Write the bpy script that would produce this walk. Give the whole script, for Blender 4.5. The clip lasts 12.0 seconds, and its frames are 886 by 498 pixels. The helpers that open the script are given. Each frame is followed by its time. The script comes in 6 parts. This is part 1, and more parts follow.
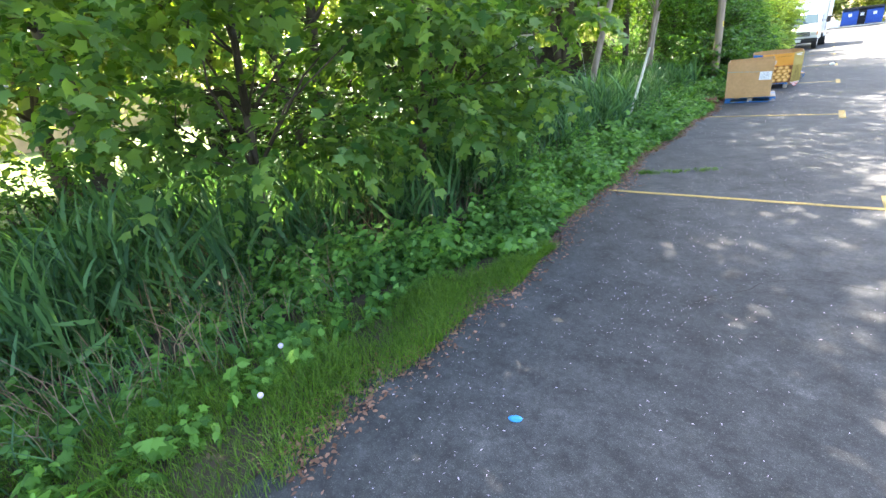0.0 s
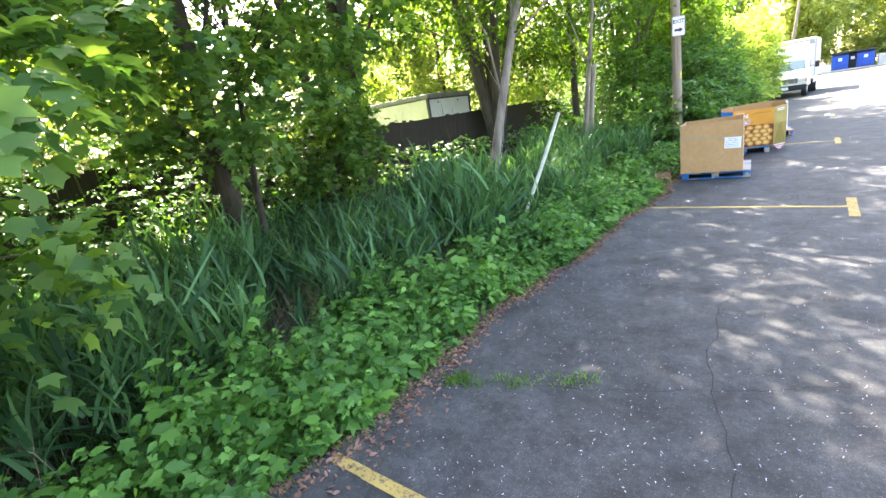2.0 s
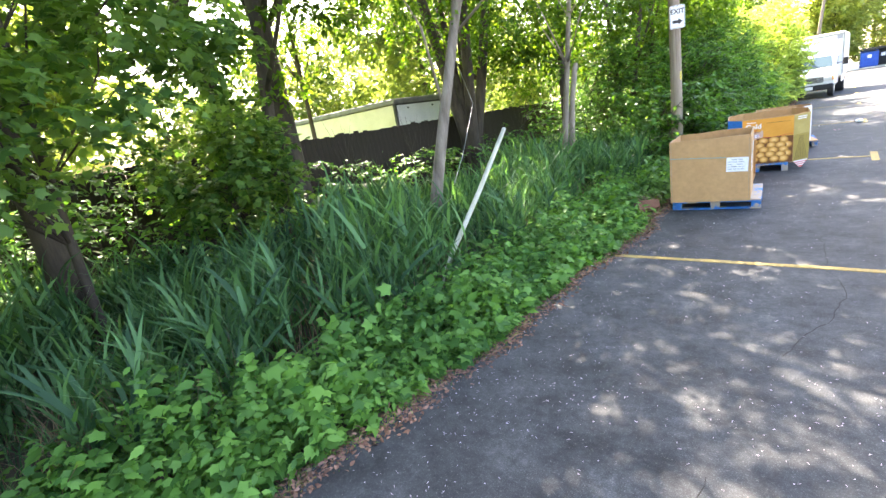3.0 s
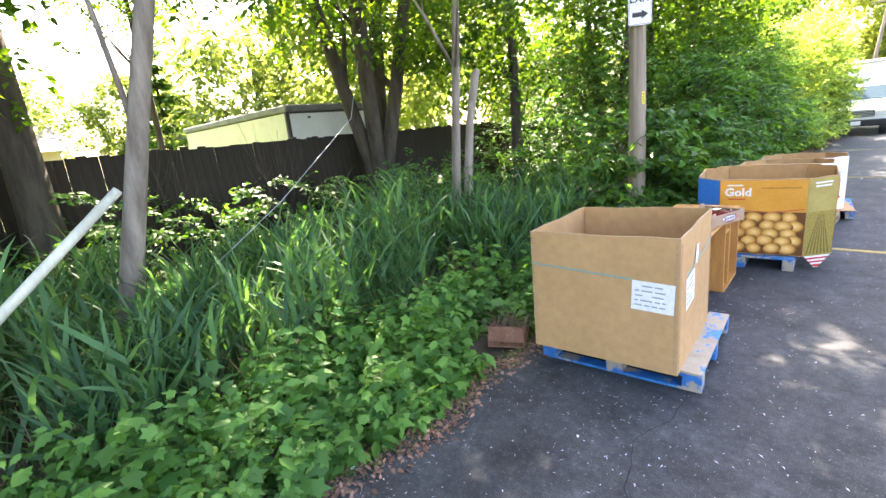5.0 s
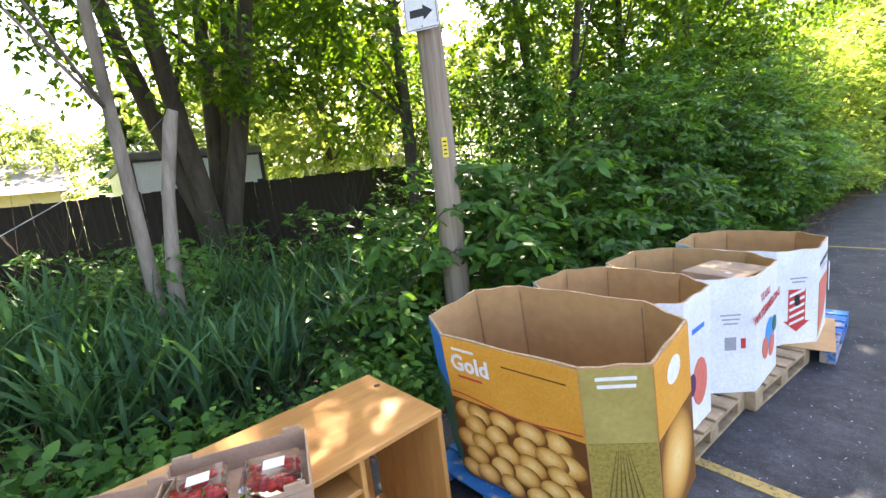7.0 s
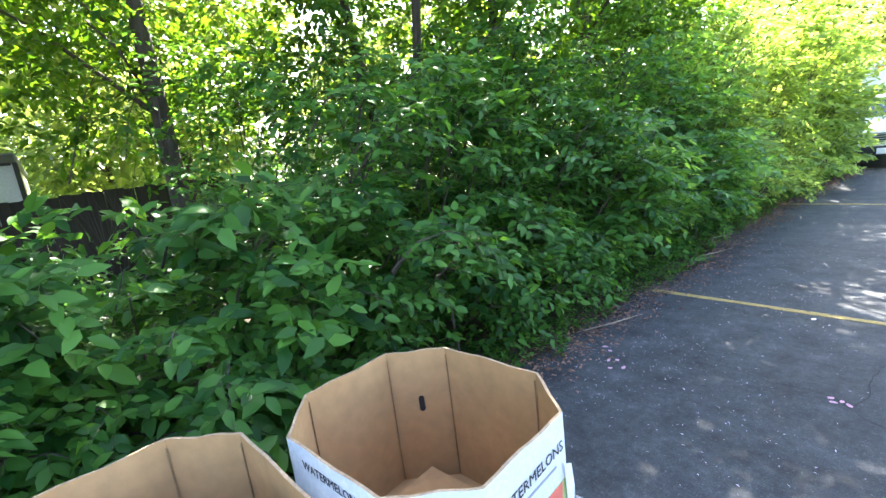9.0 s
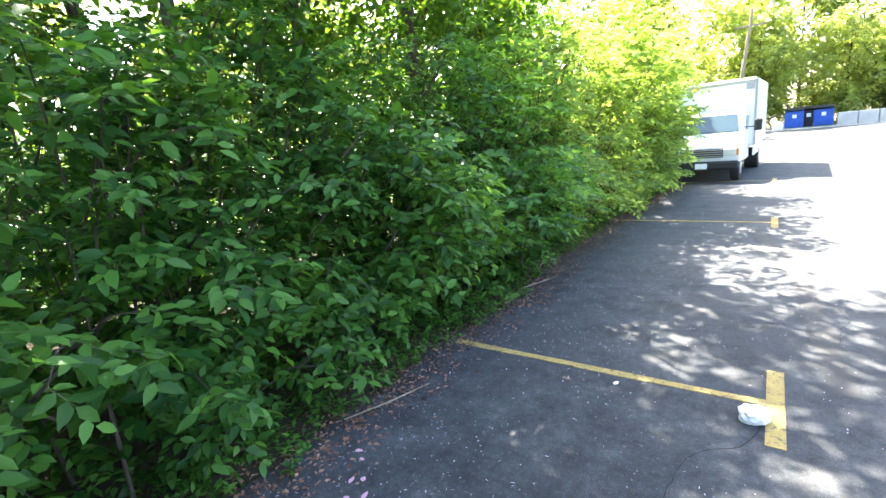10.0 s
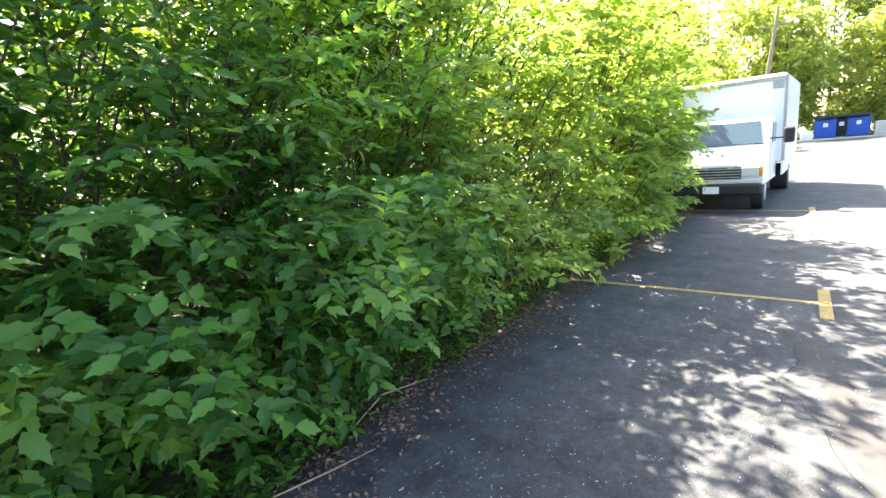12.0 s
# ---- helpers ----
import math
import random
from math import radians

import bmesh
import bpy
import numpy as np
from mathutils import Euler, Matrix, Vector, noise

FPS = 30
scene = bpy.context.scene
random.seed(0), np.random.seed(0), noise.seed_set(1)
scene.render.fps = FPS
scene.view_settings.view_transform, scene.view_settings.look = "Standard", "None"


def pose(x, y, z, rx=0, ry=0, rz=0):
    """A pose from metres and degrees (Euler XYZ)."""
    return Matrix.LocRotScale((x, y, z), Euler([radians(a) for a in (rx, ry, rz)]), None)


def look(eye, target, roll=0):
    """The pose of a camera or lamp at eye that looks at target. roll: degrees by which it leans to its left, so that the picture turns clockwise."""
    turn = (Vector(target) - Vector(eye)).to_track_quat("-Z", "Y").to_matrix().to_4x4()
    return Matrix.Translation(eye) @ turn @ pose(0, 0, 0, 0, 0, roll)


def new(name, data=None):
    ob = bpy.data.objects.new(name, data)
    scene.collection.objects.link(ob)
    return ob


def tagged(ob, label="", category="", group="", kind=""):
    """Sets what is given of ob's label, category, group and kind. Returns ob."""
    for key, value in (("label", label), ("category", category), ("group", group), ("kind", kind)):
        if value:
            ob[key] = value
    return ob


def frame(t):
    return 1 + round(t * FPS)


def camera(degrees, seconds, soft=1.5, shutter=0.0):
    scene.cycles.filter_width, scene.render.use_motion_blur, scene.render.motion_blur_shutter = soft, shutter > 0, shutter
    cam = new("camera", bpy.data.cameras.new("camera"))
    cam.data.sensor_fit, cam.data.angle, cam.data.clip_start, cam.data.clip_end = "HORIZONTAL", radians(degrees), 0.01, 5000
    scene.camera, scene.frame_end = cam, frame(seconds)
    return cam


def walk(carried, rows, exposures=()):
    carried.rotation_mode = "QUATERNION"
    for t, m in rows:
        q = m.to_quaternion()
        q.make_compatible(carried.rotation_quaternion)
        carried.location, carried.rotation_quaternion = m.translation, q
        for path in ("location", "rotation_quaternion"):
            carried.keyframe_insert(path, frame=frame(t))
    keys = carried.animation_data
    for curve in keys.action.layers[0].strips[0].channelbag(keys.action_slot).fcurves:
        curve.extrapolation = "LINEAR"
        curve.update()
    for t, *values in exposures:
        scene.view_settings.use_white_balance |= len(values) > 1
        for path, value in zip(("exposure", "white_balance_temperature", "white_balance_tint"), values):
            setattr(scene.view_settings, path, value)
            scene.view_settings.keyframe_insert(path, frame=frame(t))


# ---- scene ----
cam = camera(88.3, 12.0)
PATH = [
    (0, (2.214, -12.748, 1.983), (1.027, -11.329, 1.222), -7.1),
    (0.5, (2.254, -11.375, 1.939), (1.046, -9.931, 1.265), -8.0),
    (1, (2.29, -10.12, 1.926), (1.062, -8.66, 1.327), -9.0),
    (1.5, (2.329, -8.88, 1.896), (1.095, -7.405, 1.348), -9.5),
    (2, (2.3, -7.649, 1.881), (1.055, -6.18, 1.341), -9.3),
    (2.5, (2.237, -6.453, 1.877), (0.974, -5.001, 1.333), -9.0),
    (2.7, (2.246, -5.963, 1.888), (0.966, -4.523, 1.353), -9.8),
    (4.3, (1.974, -2.41, 1.799), (0.585, -1.063, 1.292), -5.9),
    (4.5, (2.019, -1.898, 1.81), (0.633, -0.545, 1.308), -5.8),
    (5, (2.17, -0.619, 1.811), (0.794, 0.747, 1.32), -5.8),
    (5.5, (2.348, 0.593, 1.82), (0.972, 1.968, 1.358), -6.0),
    (6, (2.51, 1.739, 1.841), (1.099, 3.091, 1.418), -6.2),
    (6.5, (2.605, 2.791, 1.851), (1.124, 4.083, 1.481), -5.9),
    (6.7, (2.626, 3.232, 1.844), (1.109, 4.487, 1.494), -6.0),
    (8.3, (2.682, 6.178, 1.952), (1.051, 7.26, 1.541), -7.6),
    (8.5, (2.665, 6.553, 1.958), (1.049, 7.651, 1.532), -7.3),
    (9, (2.625, 7.431, 1.931), (1.122, 8.684, 1.52), -7.0),
    (9.3, (2.564, 7.941, 1.911), (1.211, 9.356, 1.504), -5.5),
    (9.5, (2.603, 8.329, 1.922), (1.319, 9.815, 1.543), -6.4),
    (10, (2.625, 9.258, 1.918), (1.473, 10.831, 1.472), -5.6),
    (10.5, (2.533, 10.264, 1.853), (1.502, 11.898, 1.335), -4.5),
    (11, (2.475, 11.228, 1.882), (1.391, 12.849, 1.439), -4.4),
    (11.5, (2.439, 12.181, 1.884), (1.289, 13.763, 1.467), -4.6),
    (12, (2.425, 13.223, 1.881), (1.214, 14.761, 1.474), -5.3),
]
# seconds, stops, kelvin, tint
EXPOSURE = [(0.0, 3.9, 7100, 13), (1.0, 4.1, 7100, 14), (2.5, 4.05, 7300, 16), (5.0, 3.95, 7400, 19), (6.5, 3.5, 7400, 20), (8.5, 3.6, 6650, 10), (9.0, 3.8, 6350, 11), (9.5, 4.0, 6400, 11), (10.5, 3.4, 6900, 9), (11.0, 3.15, 7000, 9), (12.0, 3.5, 7050, 12)]
walk(cam, [(t, look(e, g, r)) for t, e, g, r in PATH], EXPOSURE)

# ---------------------------------------------------------------- light
SUN_DIR = Vector((1.9, -1.7, -3.0)).normalized()      # the way the light travels
sun_elev = math.asin(-SUN_DIR.z)
sun_azim = math.atan2(-SUN_DIR.x, -SUN_DIR.y)
world = bpy.data.worlds.new("world")
scene.world = world
world.use_nodes = True
wn = world.node_tree.nodes
sky = wn.new("ShaderNodeTexSky")
sky.sky_type = "NISHITA"
sky.sun_disc = False
sky.sun_elevation = sun_elev
sky.sun_rotation = sun_azim
sky.air_density, sky.dust_density, sky.ozone_density = 1.0, 2.5, 1.0
world.node_tree.links.new(sky.outputs[0], wn["Background"].inputs[0])
wn["Background"].inputs[1].default_value = 0.085
sun = new("sun", bpy.data.lights.new("sun", "SUN"))
sun.data.energy, sun.data.angle, sun.data.color = 5.0, radians(0.53), (1.0, 0.93, 0.82)
sun.matrix_world = look((0, 0, 40), Vector((0, 0, 40)) + SUN_DIR)

# ---------------------------------------------------------------- materials
def nodes_of(name):
    m = bpy.data.materials.new(name)
    m.use_nodes = True
    nt = m.node_tree
    return m, nt, nt.nodes["Principled BSDF"]


def noise_node(nt, scale, detail=4.0, rough=0.6, coord="Object"):
    tc = nt.nodes.new("ShaderNodeTexCoord")
    n = nt.nodes.new("ShaderNodeTexNoise")
    n.inputs["Scale"].default_value, n.inputs["Detail"].default_value, n.inputs["Roughness"].default_value = scale, detail, rough
    nt.links.new(tc.outputs[coord], n.inputs["Vector"])
    return n


def ramp(nt, src, stops):
    r = nt.nodes.new("ShaderNodeValToRGB")
    r.color_ramp.elements[0].position, r.color_ramp.elements[0].color = stops[0][0], (*stops[0][1], 1)
    r.color_ramp.elements[1].position, r.color_ramp.elements[1].color = stops[-1][0], (*stops[-1][1], 1)
    for p, c in stops[1:-1]:
        e = r.color_ramp.elements.new(p)
        e.color = (*c, 1)
    nt.links.new(src, r.inputs[0])
    return r


def mixed(nt, kind, fac, a, b):
    m = nt.nodes.new("ShaderNodeMix")
    m.data_type, m.blend_type = "RGBA", kind
    for sock, v in ((m.inputs[0], fac), (m.inputs[6], a), (m.inputs[7], b)):
        if hasattr(v, "is_linked"):
            nt.links.new(v, sock)
        else:
            sock.default_value = v if isinstance(v, float) else (*v, 1)
    return m.outputs[2]


def bump(nt, bsdf, src, strength, distance):
    b = nt.nodes.new("ShaderNodeBump")
    b.inputs["Strength"].default_value, b.inputs["Distance"].default_value = strength, distance
    nt.links.new(src, b.inputs["Height"])
    nt.links.new(b.outputs[0], bsdf.inputs["Normal"])


def surface(name, lo, hi, scale=6.0, fine=60.0, rough=0.7, relief=0.15, metal=0.0, stretch=None):
    """A plain surface with colour varying at two scales and a fine relief."""
    m, nt, bsdf = nodes_of(name)
    big, small = noise_node(nt, scale), noise_node(nt, fine, 3.0)
    if stretch:
        for n in (big, small):
            mp = nt.nodes.new("ShaderNodeMapping")
            mp.inputs["Scale"].default_value = stretch
            nt.links.new(n.inputs["Vector"].links[0].from_socket, mp.inputs[0])
            nt.links.new(mp.outputs[0], n.inputs["Vector"])
    base = ramp(nt, big.outputs[0], ((0.3, lo), (0.7, hi)))
    grain = ramp(nt, small.outputs[0], ((0.25, (0.86, 0.86, 0.86)), (0.75, (1.08, 1.08, 1.08))))
    nt.links.new(mixed(nt, "MULTIPLY", 1.0, base.outputs[0], grain.outputs[0]), bsdf.inputs["Base Color"])
    bsdf.inputs["Roughness"].default_value, bsdf.inputs["Metallic"].default_value = rough, metal
    bump(nt, bsdf, small.outputs[0], relief, 0.004)
    return m


def leaf_material(name, lo, hi, glow, trans=0.45, rough=0.5):
    """Leaves: each one of its own green, some light passing through."""
    m, nt, bsdf = nodes_of(name)
    lo, hi = (tuple(c * k for c, k in zip(v, (0.98, 0.90, 1.16))) for v in (lo, hi))
    geo = nt.nodes.new("ShaderNodeNewGeometry")
    col = ramp(nt, geo.outputs["Random Per Island"], ((0.0, lo), (0.55, tuple((a + b) / 2 for a, b in zip(lo, hi))), (1.0, hi)))
    patch = noise_node(nt, 0.9, 2.0)
    tint = ramp(nt, patch.outputs[0], ((0.35, (0.75, 0.8, 0.85)), (0.65, (1.15, 1.1, 0.95))))
    full = mixed(nt, "MULTIPLY", 1.0, col.outputs[0], tint.outputs[0])
    nt.links.new(full, bsdf.inputs["Base Color"])
    bsdf.inputs["Roughness"].default_value = rough
    bsdf.inputs["Specular IOR Level"].default_value = 0.25
    tr = nt.nodes.new("ShaderNodeBsdfTranslucent")
    nt.links.new(mixed(nt, "MULTIPLY", 1.0, full, glow), tr.inputs[0])
    mx = nt.nodes.new("ShaderNodeMixShader")
    mx.inputs[0].default_value = trans
    nt.links.new(bsdf.outputs[0], mx.inputs[1])
    nt.links.new(tr.outputs[0], mx.inputs[2])
    nt.links.new(mx.outputs[0], nt.nodes["Material Output"].inputs[0])
    return m


def plain(name, col, rough=0.6, metal=0.0):
    m, nt, bsdf = nodes_of(name)
    n = noise_node(nt, 25.0)
    r = ramp(nt, n.outputs[0], ((0.3, tuple(c * 0.88 for c in col)), (0.7, tuple(min(1, c * 1.06) for c in col))))
    nt.links.new(r.outputs[0], bsdf.inputs["Base Color"])
    bsdf.inputs["Roughness"].default_value, bsdf.inputs["Metallic"].default_value = rough, metal
    return m


def asphalt_material():
    m, nt, bsdf = nodes_of("asphalt")
    big, mid, fine = noise_node(nt, 0.35, 5.0), noise_node(nt, 3.0, 5.0, 0.7), noise_node(nt, 130.0, 2.0)
    base = ramp(nt, big.outputs[0], ((0.3, (0.027, 0.031, 0.036)), (0.7, (0.052, 0.057, 0.063))))
    spots = ramp(nt, mid.outputs[0], ((0.34, (0.42, 0.42, 0.43)), (0.47, (0.85, 0.85, 0.85)), (0.58, (1.12, 1.11, 1.08)), (0.70, (1.9, 1.85, 1.75))))
    stone = ramp(nt, fine.outputs[0], ((0.3, (0.6, 0.6, 0.6)), (0.60, (1.1, 1.1, 1.1)), (0.70, (2.6, 2.5, 2.4))))
    c = mixed(nt, "MULTIPLY", 1.0, base.outputs[0], spots.outputs[0])
    c = mixed(nt, "MULTIPLY", 0.8, c, stone.outputs[0])
    mottle = noise_node(nt, 17.0, 6.0, 0.75)
    blotch = ramp(nt, mottle.outputs[0], ((0.32, (0.62, 0.62, 0.63)), (0.50, (1.0, 1.0, 1.0)), (0.68, (1.45, 1.42, 1.38))))
    c = mixed(nt, "MULTIPLY", 1.0, c, blotch.outputs[0])
    dust = noise_node(nt, 48.0, 3.0, 0.8)
    speck = ramp(nt, dust.outputs[0], ((0.60, (0.0, 0.0, 0.0)), (0.70, (0.6, 0.6, 0.6))))
    c = mixed(nt, "MIX", speck.outputs[0], c, (0.17, 0.16, 0.155))
    nt.links.new(c, bsdf.inputs["Base Color"])
    bsdf.inputs["Roughness"].default_value = 0.82
    bump(nt, bsdf, fine.outputs[0], 0.5, 0.004)
    return m


def glass_material(name, tint=(0.9, 0.95, 0.95), rough=0.02):
    m, nt, bsdf = nodes_of(name)
    bsdf.inputs["Base Color"].default_value = (*tint, 1)
    bsdf.inputs["Roughness"].default_value = rough
    bsdf.inputs["Transmission Weight"].default_value = 1.0
    bsdf.inputs["IOR"].default_value = 1.3
    return m


ASPHALT = asphalt_material()
SOIL = surface("soil", (0.035, 0.028, 0.018), (0.085, 0.066, 0.042), 3.0, 40.0, 0.95, 0.6)
LITTER = leaf_material("dead_leaves", (0.13, 0.075, 0.042), (0.36, 0.23, 0.14), (0.8, 0.6, 0.4), 0.15, 0.8)
PETAL = leaf_material("petals", (0.30, 0.28, 0.27), (0.75, 0.72, 0.71), (1.0, 0.95, 0.95), 0.2, 0.8)
def worn_paint():
    m, nt, bsdf = nodes_of("yellow_paint")
    big, fine = noise_node(nt, 7.0, 6.0, 0.75), noise_node(nt, 120.0, 3.0)
    col = ramp(nt, big.outputs[0], ((0.3, (0.30, 0.21, 0.06)), (0.7, (0.50, 0.36, 0.10))))
    wear = noise_node(nt, 28.0, 6.0, 0.8)
    gone = ramp(nt, wear.outputs[0], ((0.50, (0.0, 0.0, 0.0)), (0.60, (0.85, 0.85, 0.85))))
    c = mixed(nt, "MIX", gone.outputs[0], col.outputs[0], (0.06, 0.06, 0.058))
    nt.links.new(c, bsdf.inputs["Base Color"])
    bsdf.inputs["Roughness"].default_value = 0.8
    bump(nt, bsdf, fine.outputs[0], 0.4, 0.003)
    return m


YELLOW = worn_paint()
KRAFT = surface("cardboard", (0.47, 0.268, 0.115), (0.54, 0.315, 0.142), 2.5, 14.0, 0.85, 0.03)
KRAFT_IN = surface("cardboard_inside", (0.43, 0.245, 0.105), (0.49, 0.292, 0.132), 2.5, 14.0, 0.88, 0.03)
KRAFT_EDGE = surface("cardboard_edge", (0.30, 0.20, 0.12), (0.50, 0.36, 0.23), 40.0, 200.0, 0.9, 0.3)
WHITE_PRINT = surface("white_printed_card", (0.66, 0.68, 0.72), (0.80, 0.81, 0.83), 3.0, 50.0, 0.6, 0.05)
def chipped_paint(name, lo, hi, under):
    m, nt, bsdf = nodes_of(name)
    big, wear, fine = noise_node(nt, 10.0, 5.0), noise_node(nt, 5.0, 8.0, 0.7), noise_node(nt, 80.0, 3.0)
    col = ramp(nt, big.outputs[0], ((0.3, lo), (0.7, hi)))
    gone = ramp(nt, wear.outputs[0], ((0.53, (0.0, 0.0, 0.0)), (0.57, (0.95, 0.95, 0.95))))
    nt.links.new(mixed(nt, "MIX", gone.outputs[0], col.outputs[0], under), bsdf.inputs["Base Color"])
    bsdf.inputs["Roughness"].default_value = 0.65
    bump(nt, bsdf, fine.outputs[0], 0.4, 0.004)
    return m


BLUE_WOOD = chipped_paint("blue_painted_wood", (0.003, 0.085, 0.32), (0.010, 0.21, 0.52), (0.36, 0.30, 0.22))
WORN_WOOD = chipped_paint("worn_blue_wood", (0.34, 0.28, 0.21), (0.48, 0.40, 0.30), (0.03, 0.22, 0.52))
BARE_WOOD = surface("bare_pallet_wood", (0.24, 0.16, 0.09), (0.46, 0.33, 0.20), 9.0, 80.0, 0.85, 0.4)
SHELF_WOOD = surface("honey_veneer", (0.43, 0.185, 0.05), (0.58, 0.29, 0.09), 3.0, 22.0, 0.42, 0.03, stretch=(5, 0.5, 0.8))
BARK = surface("bark", (0.14, 0.112, 0.088), (0.34, 0.29, 0.24), 8.0, 60.0, 0.95, 0.9, stretch=(1, 1, 0.2))
BARK_DARK = surface("dark_bark", (0.035, 0.028, 0.022), (0.10, 0.08, 0.06), 8.0, 60.0, 0.95, 0.9, stretch=(1, 1, 0.2))
POLE_WOOD = surface("weathered_pole_wood", (0.19, 0.145, 0.105), (0.37, 0.30, 0.23), 7.0, 50.0, 0.9, 0.8, stretch=(2, 2, 0.08))
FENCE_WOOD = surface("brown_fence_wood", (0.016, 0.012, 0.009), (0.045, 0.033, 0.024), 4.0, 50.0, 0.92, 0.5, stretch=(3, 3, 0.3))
MAPLE = leaf_material("maple_leaves", (0.040, 0.13, 0.026), (0.20, 0.385, 0.095), (2.0, 1.7, 0.6), 0.55, 0.36)
BUSH = leaf_material("bush_leaves", (0.018, 0.085, 0.014), (0.115, 0.30, 0.045), (1.9, 1.6, 0.6), 0.45, 0.38)
BUSH_LIGHT = leaf_material("box_elder_leaves", (0.065, 0.19, 0.045), (0.25, 0.48, 0.115), (2.0, 1.75, 0.6), 0.60, 0.36)
# Yellow-green leaves, brightened in colour to look lit by the sun.
BUSH_SUN = leaf_material("sunlit_yellow_green_leaves", (0.13, 0.25, 0.05), (0.36, 0.54, 0.14), (1.75, 1.55, 0.75), 0.6)
# Far-end leaf colour, lightened to stand in for haze and sunlight.
END_LEAF = leaf_material("hazed_far_leaves", (0.20, 0.30, 0.08), (0.40, 0.52, 0.17), (1.8, 1.6, 0.8), 0.66)
CROWN = leaf_material("crown_leaves", (0.03, 0.10, 0.012), (0.09, 0.21, 0.03), (2.3, 1.8, 0.4), 0.55)
REED = leaf_material("reed_blades", (0.026, 0.090, 0.036), (0.125, 0.30, 0.100), (1.4, 1.4, 0.5), 0.4)
REED_DRY = leaf_material("dry_reeds", (0.20, 0.15, 0.08), (0.38, 0.30, 0.17), (1.0, 0.9, 0.6), 0.25, 0.8)
WEED = leaf_material("weed_leaves", (0.036, 0.135, 0.026), (0.17, 0.41, 0.075), (1.6, 1.5, 0.45), 0.42)
GRASS = leaf_material("lawn_grass", (0.045, 0.14, 0.016), (0.17, 0.34, 0.05), (1.6, 1.5, 0.45), 0.42)
STEM = surface("green_stem", (0.06, 0.075, 0.03), (0.12, 0.11, 0.06), 10.0, 50.0, 0.8, 0.2)

# ---------------------------------------------------------------- mesh helpers
def rgen(seed):
    return np.random.default_rng(seed)


def mesh_object(name, bm, material, parent=None, label="", smooth=False):
    me = bpy.data.meshes.new(name)
    bm.normal_update()
    bm.to_mesh(me)
    bm.free()
    me.materials.append(material)
    if smooth:
        me.shade_smooth()
    ob = new(name, me)
    if parent:
        ob.parent = parent
    if label:
        ob["label"] = label
    return ob


def part(name, bm, material, parent, label="", smooth=False):
    return mesh_object(name, bm, material, parent, label, smooth)


def thing(name, m, label, category, group="", kind=""):
    ob = new(name)
    ob.matrix_world = m
    ob.empty_display_size = 0.1
    return tagged(ob, label, category, group, kind)


def block(bm, c, s, bevel=0.0, m=None):
    """A box of the size s about c."""
    made = bmesh.ops.create_cube(bm, size=1.0, matrix=(m or Matrix()) @ Matrix.Translation(c) @ Matrix.Diagonal((*s, 1)))
    if bevel:
        edges = {e for v in made["verts"] for e in v.link_edges}
        bmesh.ops.bevel(bm, geom=list(edges), offset=bevel, segments=1, affect="EDGES", profile=0.5)


def boxed(c, s, bevel=0.0, m=None):
    bm = bmesh.new()
    block(bm, c, s, bevel, m)
    return bm


def tube(bm, pts, radii, n=7, cap=True):
    """A tapered tube along the points."""
    pts = [Vector(p) for p in pts]
    rings = []
    for i, p in enumerate(pts):
        d = (pts[min(i + 1, len(pts) - 1)] - pts[max(i - 1, 0)]).normalized()
        a = d.orthogonal() if abs(d.z) < 0.9 else d.cross(Vector((0, 1, 0)))
        a.normalize()
        b = d.cross(a)
        rings.append([bm.verts.new(p + radii[i] * (math.cos(k * math.tau / n) * a + math.sin(k * math.tau / n) * b)) for k in range(n)])
    for r0, r1 in zip(rings, rings[1:]):
        for k in range(n):
            bm.faces.new((r0[k], r0[(k + 1) % n], r1[(k + 1) % n], r1[k]))
    if cap:
        bm.faces.new(rings[-1])
        bm.faces.new(rings[0][::-1])


def tubed(pts, radii, n=7):
    bm = bmesh.new()
    tube(bm, pts, radii, n)
    return bm


def polygon_plate(bm, pts, thick):
    """A flat plate from a 2D outline in x and z, facing -y, with its face at y = -thick."""
    front = [bm.verts.new((x, -thick, z)) for x, z in pts]
    back = [bm.verts.new((x, 0, z)) for x, z in pts]
    bm.faces.new(front)
    bm.faces.new(back[::-1])
    n = len(pts)
    for i in range(n):
        bm.faces.new((front[i], back[i], back[(i + 1) % n], front[(i + 1) % n]))


def lettered(text, size, material, parent, m, name="lettering", bold=0.0, shear=0.0):
    """Words as a thin raised mesh, in the plane z = 0 of the pose m."""
    cu = bpy.data.curves.new(name, "FONT")
    cu.body, cu.size, cu.extrude, cu.offset, cu.shear = text, size, 0.0006, bold, shear
    cu.align_x, cu.align_y, cu.resolution_u = "CENTER", "CENTER", 2
    tmp = new("temporary", cu)
    me = bpy.data.meshes.new_from_object(tmp.evaluated_get(bpy.context.evaluated_depsgraph_get()))
    bpy.data.objects.remove(tmp)
    me.materials.append(material)
    ob = new(name, me)
    ob.parent, ob.matrix_local = parent, m
    return ob


